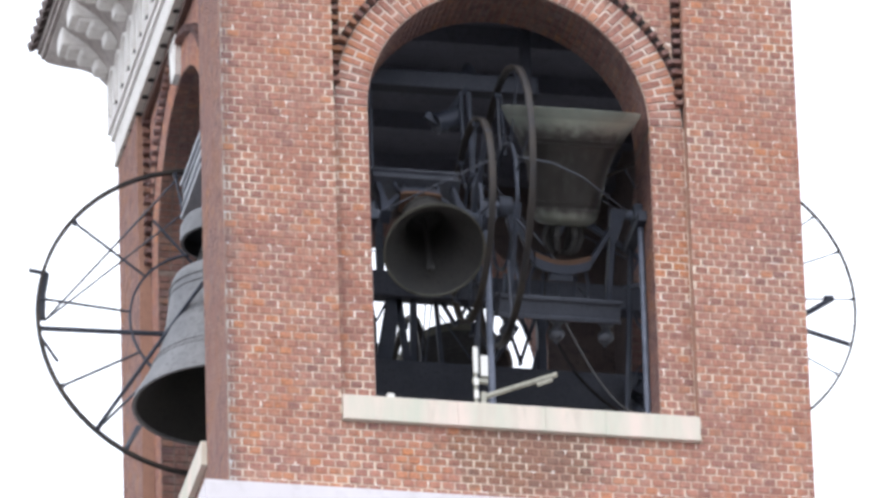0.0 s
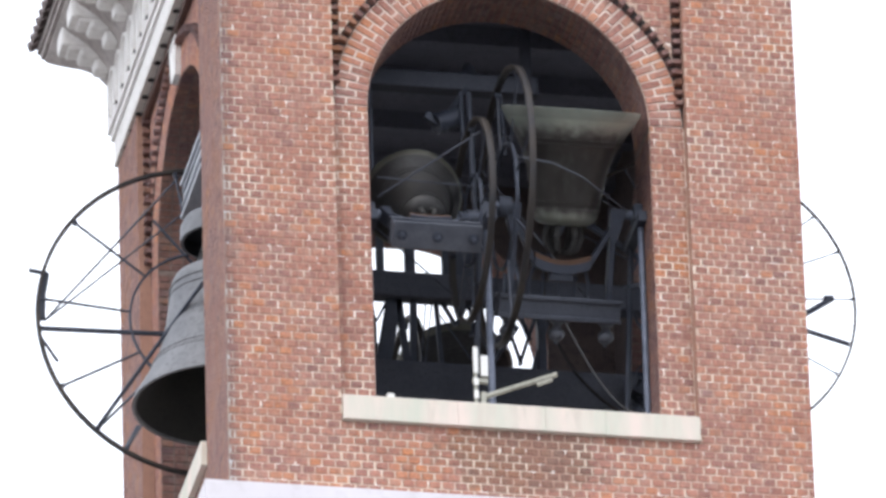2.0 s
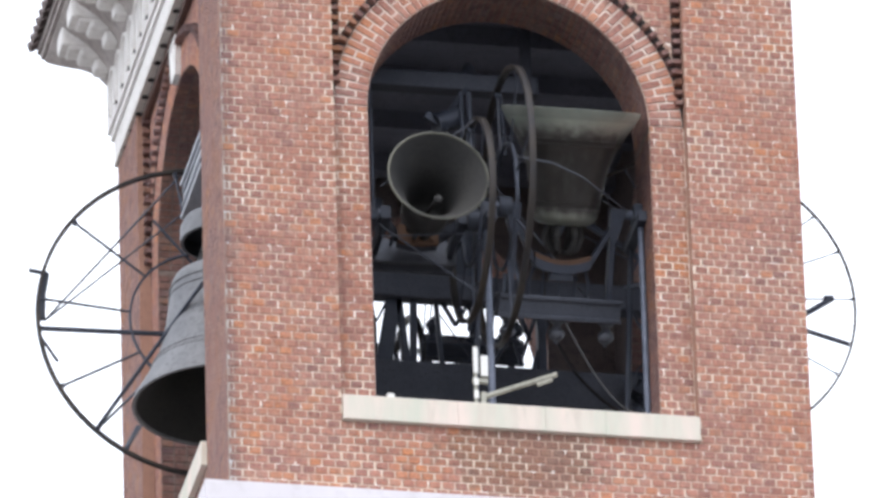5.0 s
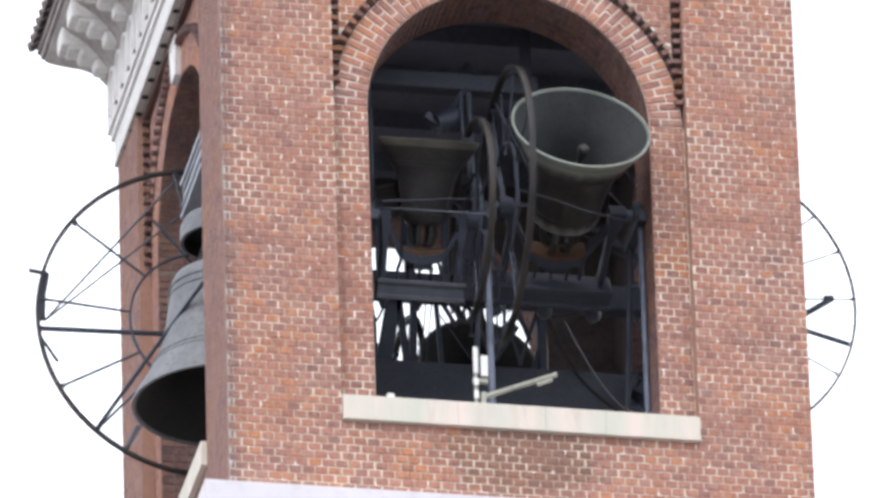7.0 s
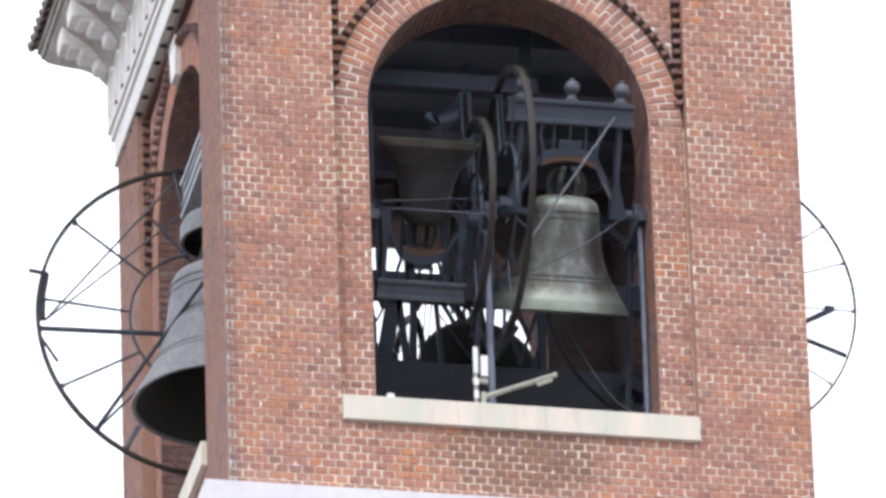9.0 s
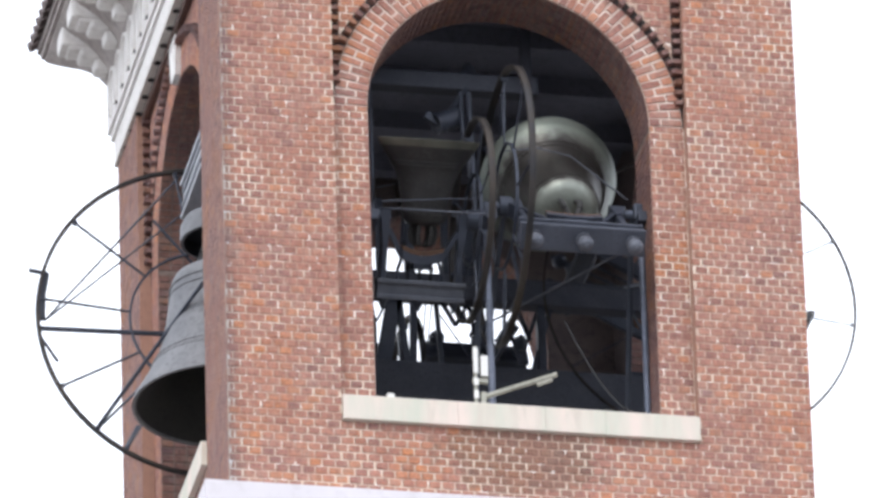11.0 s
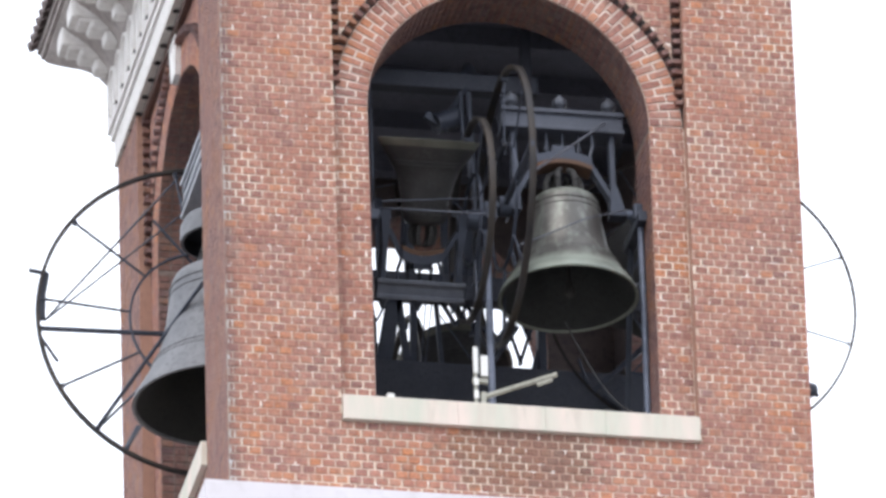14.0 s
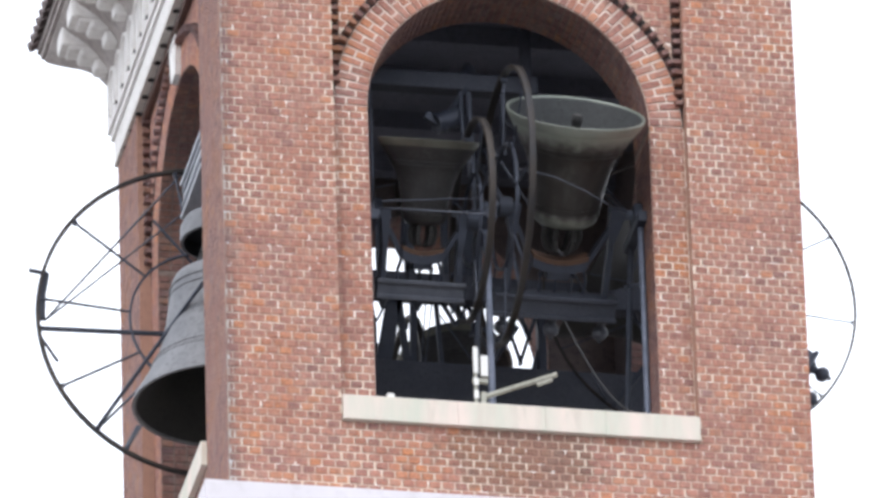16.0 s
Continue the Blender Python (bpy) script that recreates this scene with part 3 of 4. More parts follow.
    bevel_box(bm, -half + 0.01, half - 0.01, -bb * (0.90 if beam_mat is M_STEEL_PALE else 0.75), bb * (0.90 if beam_mat is M_STEEL_PALE else 0.75), beam0 + 0.03, beam1 - 0.03, 0.006)
    part("headstock_beam", bm, beam_mat, t, "dark painted steel headstock beam")
    for i in (-1, 0, 1):
        bm = bmesh.new()
        x = i * half * 0.80
        if balls:
            lathe(bm, [(0.075, 0), (0.075, 0.02), (0.05, 0.03), (0.035, 0.06), (0.045, 0.075), (0.07, 0.10), (0.078, 0.13), (0.07, 0.165), (0.045, 0.19), (0.022, 0.20), (0.02, 0.225), (0, 0.23)], 16)
        else:
            lathe(bm, [(0.055, 0), (0.055, 0.02), (0.036, 0.022), (0.036, 0.06), (0.022, 0.065), (0.022, 0.10), (0, 0.10)], 6)
        bm.transform(Matrix.Translation((x, 0, beam1 - 0.002)))
        part("ball_finial" if balls else "bolt", bm, M_STEEL_MID if stays else M_STEEL, t)
    # wheel
    bm = bmesh.new()
    hoop(bm, wheel_x, wheel_r, 0.042 * rim, 0.03 * rim, 80)
    hoop(bm, wheel_x - 0.026 * rim, wheel_r + 0.012 * rim, 0.010 * rim, 0.034 * rim, 80)
    hoop(bm, wheel_x + 0.026 * rim, wheel_r + 0.012 * rim, 0.010 * rim, 0.034 * rim, 80)
    wheel = part("wheel", bm, M_RIM, t, "large iron rope wheel", True)
    bm = bmesh.new()
    hoop(bm, wheel_x, wheel_r * 0.46, 0.03, 0.022, 40)
    part("inner_ring", bm, M_STEEL, wheel, "", True)
    for deg in spokes:
        a = radians(deg)
        bm = bmesh.new()
        rod(bm, (wheel_x, wheel_r * 0.45 * math.cos(a), wheel_r * 0.45 * math.sin(a)), (wheel_x, (wheel_r - 0.02) * math.cos(a), (wheel_r - 0.02) * math.sin(a)), (0.015 if R > 0.85 else 0.010) * (0.5 + 0.5 * rim), 8)
        part("spoke", bm, M_STEEL, wheel)
        bm = bmesh.new()
        bevel_box(bm, wheel_x - 0.03 * rim, wheel_x + 0.03 * rim, wheel_r - 0.025 - 0.045 * rim, wheel_r - 0.02, -0.022 * rim, 0.022 * rim, 0.006 * rim, Matrix.Rotation(a, 4, "X"))
        part("lug", bm, M_STEEL, wheel)
    bm = bmesh.new()
    rod(bm, (wheel_x - 0.06, 0, 0), (wheel_x + 0.06, 0, 0), 0.10, 18)
    part("hub", bm, M_STEEL, wheel)
    bm = bmesh.new()
    c, s = math.cos(radians(stay)), math.sin(radians(stay))
    bar(bm, (wheel_x, 0, 0), (wheel_x, wheel_r * c, wheel_r * s), 0.05, 0.05)
    part("stay_bar", bm, M_STEEL, wheel)
    for nm, y0, z0, y1, z1, rr in extras:
        bm = bmesh.new()
        rod(bm, (wheel_x - 0.03, y0, z0), (wheel_x - 0.03, y1, z1), rr, 8)
        part(nm, bm, M_STEEL, wheel)
    # brace from the wheel rim to the far end of the beam, and bowed side stays
    sg = math.copysign(1.0, wheel_x)
    if stays:
        bm = bmesh.new()
        rod(bm, (wheel_x, -wheel_r * 0.955, -wheel_r * 0.26), (-sg * half * 0.67, -bb - 0.01, (beam0 + beam1) / 2 - 0.02), 0.012, 8)
        part("brace_rod", bm, rod_mat, t)
    if stays:
        bm = bmesh.new()
        tube(bm, [(-sg * half, -0.10, 0.0), (-sg * half * 0.15, -R * 0.70, -L * 0.36), (wheel_x, -R * 0.74, -L * 0.74)], 0.008)
        part("side_stay", bm, rod_mat, t)
        bm = bmesh.new()
        tube(bm, [(-sg * half, 0.14, -0.02), (-sg * half * 0.1, R * 0.68, -L * 0.34), (sg * half * 0.4, R * 0.72, -L * 0.46), (wheel_x, R * 0.62, -L * 0.50)], 0.007)
        part("side_stay", bm, rod_mat, t)
    # clapper hangs from the crown
    cl = new("clapper")
    cl.parent = t
    cl.location = (0, 0, h * 0.86 - L)
    bm = bmesh.new()
    lathe(bm, [(0.0, 0.0), (0.022, -0.01), (0.018, -h * 0.5), (0.024, -h * 0.72), (0.052 * R / 0.66, -h * 0.80), (0.056 * R / 0.66, -h * 0.835), (0.038 * R / 0.66, -h * 0.87), (0.0, -h * 0.88)], 18)
    bl = part("clapper_rod", bm, M_DARK_INNER, cl, "iron clapper with a rounded ball", True)
    return t, cl


AX_Y = 0.60
LEFT_GEAR = [("tie_rod", -1.59, -0.075, -0.014, 1.88, 0.011), ("tie_rod", -1.59, -0.075, -0.22, 1.185, 0.010), ("prong", -1.56, 0.442, -1.735, 0.466, 0.022), ("lever", -1.63, -0.25, -1.465, -0.505, 0.016),
             ("rim_stiffener", -1.57, 0.44, -1.61, 0.20, 0.036), ("rim_stiffener", -1.61, 0.20, -1.62, -0.06, 0.038), ("short_tie", -0.84, -1.45, -0.69, -1.147, 0.016), ("tie_rod", -0.5, 1.1, 0.1, 0.4, 0.016),
             ("cross_bar", -1.63, -0.16, -0.30, -0.132, 0.026)]
q152 = radians(152)


def turned(y, z):
    """Wheel-plane coordinates before the rest turn."""
    return y * math.cos(q152) - z * math.sin(q152), y * math.sin(q152) + z * math.cos(q152)


RIGHT_GEAR = [(nm, 0.94 * a, 0.94 * b, 0.94 * c, 0.94 * d, r) for nm, a, b, c, d, r in LEFT_GEAR[2:6]] + [("second_bar", 0, 0, *(1.53 * np.array((math.cos(radians(-12.2)), math.sin(radians(-12.2))))), 0.024), ("lever", *turned(-0.97, -0.16), *turned(-1.32, 0.079), 0.03), ("lever_tip", *turned(-1.235, 0.085), *turned(-1.33, 0.09), 0.022)]
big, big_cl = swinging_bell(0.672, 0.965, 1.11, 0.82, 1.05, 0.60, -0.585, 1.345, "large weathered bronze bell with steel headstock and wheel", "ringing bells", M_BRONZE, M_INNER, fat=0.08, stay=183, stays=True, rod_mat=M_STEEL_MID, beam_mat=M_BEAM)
small, small_cl = swinging_bell(0.49, 0.735, 0.82, 0.605, 0.80, 0.43, 0.47, 0.98, "smaller dark bronze bell with steel headstock and wheel", "ringing bells", M_DARK_BRONZE, M_DARK_INNER, balls=False, stay=183, beam_mat=M_STEEL_MID, rod_mat=M_STEEL)
left, left_cl = swinging_bell(0.90, 1.35, 1.42, 1.02, 1.42, 0.72, -0.90, 1.668, "large grey bronze bell hanging still in a side arch", "ringing bells", M_GREY_BRONZE, M_DARK_INNER, fat=0.22,
                              spokes=(142, 174.8, 208.8, 228.4, 240.3, 270, 300, 330, 0, 30, 60, 100), stay=5, beam_mat=M_STEEL_PALE, bb=0.27, extras=LEFT_GEAR, rim=0.85)
right, right_cl = swinging_bell(0.72, 1.05, 1.17, 1.09, 1.27, 0.66, -0.62, 1.555, "large dark bronze bell in the far side arch", "ringing bells", M_DARK_INNER, M_DARK_INNER, spokes=(-67.9, -51.5, -31.7, 0.7, 30, 66, 100, 140, 180, 215, 250), stay=186, extras=RIGHT_GEAR, rod_mat=M_STEEL, rim=0.5)
back, back_cl = swinging_bell(0.60, 0.82, 0.92, 0.62, 0.82, 0.52, 0.58, 0.98, "dark bronze bell in the rear arch", "ringing bells", M_DARK_BRONZE, M_DARK_INNER, stay=160, rod_mat=M_STEEL)
rear, rear_cl = swinging_bell(0.44, 1.05, 0.80, 0.55, 0.72, 0.40, -0.42, 0.95, "small dark bronze bell resting mouth upward in the rear arch", "ringing bells", M_DARK_BRONZE, M_DARK_INNER, balls=False, stay=160, rod_mat=M_STEEL)

BIG_AT = pose(3.425, AX_Y, 2.134 + H)
SMALL_AT = pose(2.052, AX_Y, 1.963 + H)
LEFT_AT = pose(0.426, 2.35, 2.065 + H, 0, 0, -90)
RIGHT_AT = pose(5.18, 3.17, 2.32 + H, 0, 0, 90)
BACK_AT = pose(3.31, 5.0, 2.10 + H, 0, 0, 180)
REAR_AT = pose(1.85, 5.0, 1.95 + H, 0, 0, 180) @ pose(0, 0, 0, -152)


left.matrix_world, rear.matrix_world = LEFT_AT, REAR_AT


for p0, p1, rr in (((0.47, 0.86, -0.065), (-0.46, 0.15, -0.06), 0.009), ((0.47, -0.86, -0.46), (-0.46, -0.15, -0.25), 0.008), ((-0.47, 0.331, -0.124), (0.49, 0.282, -0.215), 0.007)):
    bm = bmesh.new()
    rod(bm, p0, p1, rr, 8)
    part("side_stay", bm, M_BEAM, small)

bm = bmesh.new()
rod(bm, (-0.86, -1.11, -1.25), (0.62, -0.31, -0.36), 0.020, 8)
part("long_stay", bm, M_STEEL, left)
# hood over the crown of the still bell, with its yoke
bm = bmesh.new()
lathe(bm, [(0.375, 0.41), (0.405, 0.41), (0.405, 0.56), (0.37, 0.64), (0.24, 0.70), (0.0, 0.71)], 32)
part("crown_hood", bm, M_GREY_BRONZE, left, "grey painted hood over the crown", True)
# black inner shell added to paint the shade inside the hood
bm = bmesh.new()
lathe(bm, [(0.373, 0.412), (0.37, 0.55), (0.20, 0.66), (0.0, 0.665)], 32)
part("hood_inner_shade", bm, M_BLACK, left, "", True)
bm = bmesh.new()
lathe(bm, [(0.30, 0.04), (0.27, 0.16), (0.20, 0.24), (0.17, 0.50), (0.0, 0.52)], 20)
part("crown_yoke", bm, M_BLACK, left, "", True)
for s in (-1, 1):
    for dz in (1.15, 1.28):
        bm = bmesh.new()
        bevel_box(bm, -0.70, 0.70, s * 0.245 - 0.012, s * 0.245 + 0.012, dz, dz + 0.05, 0.004)
        part("beam_rib", bm, M_STEEL_MID, left)
bm = bmesh.new()
rod(bm, (0, 0, 0.69), (0, 0, 1.03), 0.10, 16)
part("hanger", bm, M_STEEL, left)


# ---- bell frames ----
def bell_frame(m, xs, zs, label):
    """Steel trestle: for each x a front post, a rear post, a bearing beam and a brace."""
    f = thing("steel_trestle", m, label, "trestle", "bell trestles")
    for i, (x, z) in enumerate(zip(xs, zs)):
        pr, fy = (0.036, -0.02) if i == 1 else (0.032, -0.12) if i else (0.026, -0.02)
        bm = bmesh.new()
        rod(bm, (x, fy, -0.72), (x, fy, z - 0.10), pr, 12)
        part("front_post", bm, M_STEEL_LIGHT if pr > 0.03 else M_STEEL, f)
        bm = bmesh.new()
        rod(bm, (x, 1.05, -0.72), (x, 0.30, z - 0.10), 0.03, 12)
        part("rear_post", bm, M_STEEL, f)
        bm = bmesh.new()
        bevel_box(bm, x - 0.05, x + 0.05, -0.28, 0.42, z - 0.20, z - 0.09, 0.01)
        part("bearing_beam", bm, M_STEEL, f)
        bm = bmesh.new()
        bevel_box(bm, x - 0.055, x + 0.055, -0.11, 0.11, z - 0.092, z + 0.085, 0.025)
        part("bearing_block", bm, M_STEEL, f)
        bm = bmesh.new()
        rod(bm, (x, -0.02, z - 0.75), (x, 0.62, z - 0.45), 0.018, 8)
        part("brace", bm, M_STEEL_LIGHT, f)
    return f


bell_frame(pose(0, AX_Y, H), (1.51, 2.655, 4.135), (1.963, 2.05, 2.134), "blue-grey steel trestle carrying the front bells")
bell_frame(pose(0.426, W, H, 0, 0, -90), (2.40, 4.15), (2.065, 2.065), "blue-grey steel trestle in the side arch")
bell_frame(pose(W - 0.40, 0, H, 0, 0, 90), (2.30, 4.05), (2.32, 2.32), "blue-grey steel trestle in the far side arch")
bell_frame(pose(W, 5.0, H, 0, 0, 180), (1.72, 2.92, 3.98), (1.95, 2.10, 2.10), "blue-grey steel trestle in the rear arch")

cf = thing("central_frame", pose(0, 2.8, H), "dark steel cross frame in the middle of the belfry", "bell frame")
for nm, y0, y1, z0, z1 in (("lower_beam", -0.12, 0.12, 1.00, 1.505), ("middle_beam", -0.08, 0.08, 2.22, 2.495)):
    bm = bmesh.new()
    bevel_box(bm, 0.5, W - 0.5, y0, y1, z0, z1, 0.012)
    part(nm, bm, M_BEAM, cf)
for x0, x1, z0, z1 in ((2.31, 2.405, 2.48, 3.10), (2.68, 2.745, 2.48, 3.15), (2.785, 3.02, 2.48, 3.15), (2.03, 2.10, 2.48, 3.3)):
    bm = bmesh.new()
    bevel_box(bm, x0, x1, -0.05, 0.05, z0, z1, 0.01)
    part("gusset", bm, M_STEEL, cf)
bm = bmesh.new()
bevel_box(bm, 0.5, 3.35, -1.58, -1.42, 3.72, 3.90, 0.012)
bevel_box(bm, 3.20, 3.30, -1.55, -1.45, 3.89, 4.58, 0.010)
part("upper_beam", bm, M_BEAM, cf)
for x, z1 in ((0.62, 4.6), (3.64, 2.3), (4.95, 4.6)):
    bm = bmesh.new()
    bevel_box(bm, x - 0.04, x + 0.04, -0.06, 0.06, -0.72, z1, 0.01)
    part("upright", bm, M_STEEL, cf)
LATTICE = ((2.20, 2.24, 2.07, 1.51, 0.152), (2.24, 2.25, 2.31, 1.53, 0.067), (2.39, 2.26, 2.37, 1.53, 0.067), (2.51, 2.21, 2.45, 1.54, 0.012), (2.57, 2.22, 2.49, 1.54, 0.012),
           (2.61, 2.26, 2.65, 1.55, 0.045), (2.65, 2.09, 2.97, 1.59, 0.012), (2.66, 2.25, 2.80, 1.99, 0.036), (2.95, 2.27, 2.80, 1.99, 0.036), (2.93, 2.27, 2.99, 1.88, 0.033),
           (2.99, 1.88, 2.97, 1.58, 0.015), (2.94, 1.88, 3.09, 2.24, 0.033), (3.04, 1.98, 3.14, 1.70, 0.036), (3.31, 2.30, 3.27, 1.90, 0.024), (3.41, 2.02, 3.17, 1.63, 0.048),
           (3.35, 1.91, 3.44, 1.61, 0.030), (3.20, 1.84, 3.43, 2.22, 0.042), (3.39, 2.30, 3.53, 1.88, 0.042), (2.13, 2.22, 2.02, 1.98, 0.024), (3.62, 2.22, 3.42, 1.60, 0.035), (3.74, 2.22, 3.56, 1.56, 0.05), (2.33, 3.20, 2.30, 2.85, 0.05))
for x0, z0, x1, z1, w in LATTICE:
    bm = bmesh.new()
    run = math.hypot(x1 - x0, z1 - z0)
    box(bm, -w / 2, w / 2, -min(w, 0.05) / 2, min(w, 0.05) / 2, 0, run, pose(x0, 0.02, z0, 0, math.degrees(math.atan2(x1 - x0, z1 - z0)), 0))
    part("lattice_bar", bm, M_STEEL, cf)
for x0, z0, x1, z1 in ((3.19, 4.33, 3.17, 3.65), (3.29, 3.59, 3.32, 3.07), (3.24, 2.51, 3.31, 2.07), (3.16, 2.23, 3.13, 1.52)):
    bm = bmesh.new()
    rod(bm, (x0, -0.65, z0), (x1, -0.65, z1), 0.019, 8)
    rod(bm, (x1, -0.65, z1), (x1, -0.07, z1 + 0.05), 0.012, 8)
    part("steel_rod", bm, M_STEEL_LIGHT, cf)
for x0, z0, x1, z1, r in ((2.63, 3.62, 2.66, 2.20, 0.030), (2.55, 3.62, 2.57, 2.9, 0.022), (2.95, 3.62, 2.97, 2.95, 0.018), (1.66, 3.7, 1.66, 2.1, 0.020)):
    bm = bmesh.new()
    rod(bm, (x0, -1.70, z0), (x1, -1.72, z1), r, 10)
    part("hanger", bm, M_STEEL, cf)
bm = bmesh.new()
lathe(bm, [(0.10, 0.0), (0.09, 0.03), (0.06, 0.10), (0.03, 0.15), (0, 0.17)], 16)
bm.transform(Matrix.Translation((2.68, -1.5, 3.895)))
part("cap", bm, M_STEEL, cf)

mt = thing("bell_motor", pose(2.33, 1.15, 3.12 + H), "grey electric bell motor on a slanting bracket", "motor")
bm = bmesh.new()
rod(bm, (-0.02, 0, 0.16), (0.22, 0.05, 0.28), 0.10, 16)
part("motor_body", bm, M_STEEL, mt, "", True)
bm = bmesh.new()
bevel_box(bm, -0.14, 0.12, -0.03, 0.03, -0.04, 0.04, 0.008, pose(0, 0, 0.18, 0, 32, 0))
part("bracket_plate", bm, M_STEEL, mt)
bm = bmesh.new()
bar(bm, (0.05, 0.03, 0.2), (0.30, 0.10, 0.62), 0.06, 0.04)
part("bracket_arm", bm, M_STEEL, mt)

# arm clamped to the sill, white housings and cables
arm = thing("sill_arm", pose(2.47, 0.12, SILL_T + H), "pale galvanised arm clamped on the stone sill", "bracket")
bm = bmesh.new()
rod(bm, (0, 0, 0.15), (0.71, 0.0, 0.44), 0.026, 10)
part("arm_tube", bm, M_GALV, arm)
bm = bmesh.new()
rod(bm, (0.52, -0.01, 0.31), (0.66, -0.02, 0.37), 0.02, 8)
part("clip", bm, M_GALV, arm)
bm = bmesh.new()
bevel_box(bm, -0.025, 0.025, -0.025, 0.025, 0.0, 0.20, 0.006)
part("clamp_post", bm, M_GALV, arm)
bm = bmesh.new()
bevel_box(bm, -0.085, -0.055, -0.02, 0.02, 0.0, 0.68, 0.006)
part("mast", bm, M_GALV, arm)
for z0, z1 in ((0.12, 0.21), (0.26, 0.34), (0.39, 0.66)):
    bm = bmesh.new()
    bevel_box(bm, -0.094, -0.046, -0.03, -0.021, z0, z1, 0.004)
    part("sensor_plate", bm, M_WHITE, arm, "white plastic plate")
bm = bmesh.new()
bevel_box(bm, -0.02, 0.05, -0.03, 0.03, 0.36, 0.58, 0.008)
part("sensor_box", bm, M_WHITE, arm, "white plastic housing")
bm = bmesh.new()
bevel_box(bm, -0.10, 0.05, -0.012, 0.032, 0.30, 0.34, 0.006)
part("cross_clip", bm, M_GALV, arm)
jb = thing("junction_box", pose(1.58, 0.12, SILL_T + H), "small white plastic box on the stone sill", "box")
bm = bmesh.new()
bevel_box(bm, -0.035, 0.035, -0.03, 0.03, 0.0, 0.12, 0.008)
part("box_body", bm, M_WHITE, jb)

cb = thing("hanging_cable", pose(3.48, 1.0, 1.15 + H), "grey cable hanging in a loose curve", "cable")
bm = bmesh.new()
tube(bm, [(0.60 * i / 14, -0.1 * i / 14, -0.97 * (1 - (1 - i / 14) ** 1.5)) for i in range(15)] + [(0.66, -0.1, -1.05), (0.70, 0.0, -1.86)], 0.010)
part("cable_run", bm, M_CABLE, cb)


# ---- brickwork laid in courses on the mortar bed ----
BL, BH, BD = 0.1260, 0.0820, 0.006     # module along the wall, course height, proud of the bed
rng = random.Random(7)


class Lot:
    """Collects bricks for one joined mesh."""

    def __init__(self):
        self.v, self.f = [], []

    def add(self, c, ax, ay, n):
        """A brick with centre c, half-axes ax and ay on the face, and outward vector n (its proud depth)."""
        i = len(self.v)
        k = 0.004
        kx, ky = 1 - k / ax.length, 1 - k / ay.length
        for s, t in ((-1, -1), (1, -1), (1, 1), (-1, 1)):
            self.v.append(tuple(c + ax * s + ay * t))
        for s, t in ((-1, -1), (1, -1), (1, 1), (-1, 1)):
            self.v.append(tuple(c + ax * s * kx + ay * t * ky + n))
        self.f += [(i + 4, i + 5, i + 6, i + 7)] + [(i + a, i + (a + 1) % 4, i + 4 + (a + 1) % 4, i + 4 + a) for a in range(4)]

    def mesh(self, name, mat):
        me = bpy.data.meshes.new(name)
        me.from_pydata(self.v, [], self.f)
        me.materials.append(mat)
        me.update()
        return me


JOINT, BEDJ = 0.0095, 0.0065     # half widths of the upright and the bed joints


def courses(lot, u0, u1, z0, z1, d, keep=None, proud=BD, singles=None, own=None):
    """Header courses between u0..u1 and z0..z1 at depth d; rows are counted from the underside of the sill."""
    row = math.floor((z0 - SILL_B) / BH)
    while SILL_B + row * BH < z1 - 0.03:
        za = SILL_B + row * BH
        off = (row % 2) * BL / 2
        ua, ub = (u0 + 0.028 * (row % 2), u1) if proud == BD and u0 == 0.0 else (u0, u1)
        for i in range(math.floor((u0 - off) / BL), math.ceil((u1 - off) / BL)):
            a, b = max(ua, off + i * BL + JOINT * rng.uniform(0.45, 1.35)), min(u1, off + (i + 1) * BL - JOINT * rng.uniform(0.45, 1.35))
            lo, hi = max(za + BEDJ, z0), min(za + BH - BEDJ, z1)
            if b - a < 0.012 or hi - lo < 0.02:
                continue
            uc, zc = (a + b) / 2, (lo + hi) / 2
            if keep and not keep(uc, zc):
                continue
            if own and own(uc, zc):
                singles.append((uc, d, zc))
                continue
            j = proud * rng.uniform(0.6, 1.3)
            lot.add(Vector((uc, d, zc)), Vector(((b - a) / 2, 0, rng.uniform(-0.0012, 0.0012))), Vector((0, 0, (hi - lo) / 2)), Vector((0, -j, 0)))
        row += 1


def voussoirs(zs):
    """Ring bricks: polar centre, half sizes."""
    n = 56
    for i in range(n):
        a = math.pi * (i + 0.5) / n
        split = 0.36 if i % 2 else 0.64
        r_mid = R_IN + (R_OUT - R_IN) * split
        for ra, rb in ((R_IN + 0.004, r_mid - JOINT), (r_mid + JOINT, R_OUT - 0.004)):
            rm = (ra + rb) / 2
            er, et = Vector((-math.cos(a), 0, math.sin(a))), Vector((math.sin(a), 0, math.cos(a)))
            yield Vector((CX, REC, zs)) + er * rm, er * ((rb - ra) / 2), et * (math.pi * rm / n / 2 - 0.009)


def in_ring(u, z, r, zs):
    return z > zs and math.hypot(u - CX, z - zs) < r


def near_stretch(u, z):
    return 1.15 < u < 4.45 and -1.30 < z < SILL_B


SINGLES = []


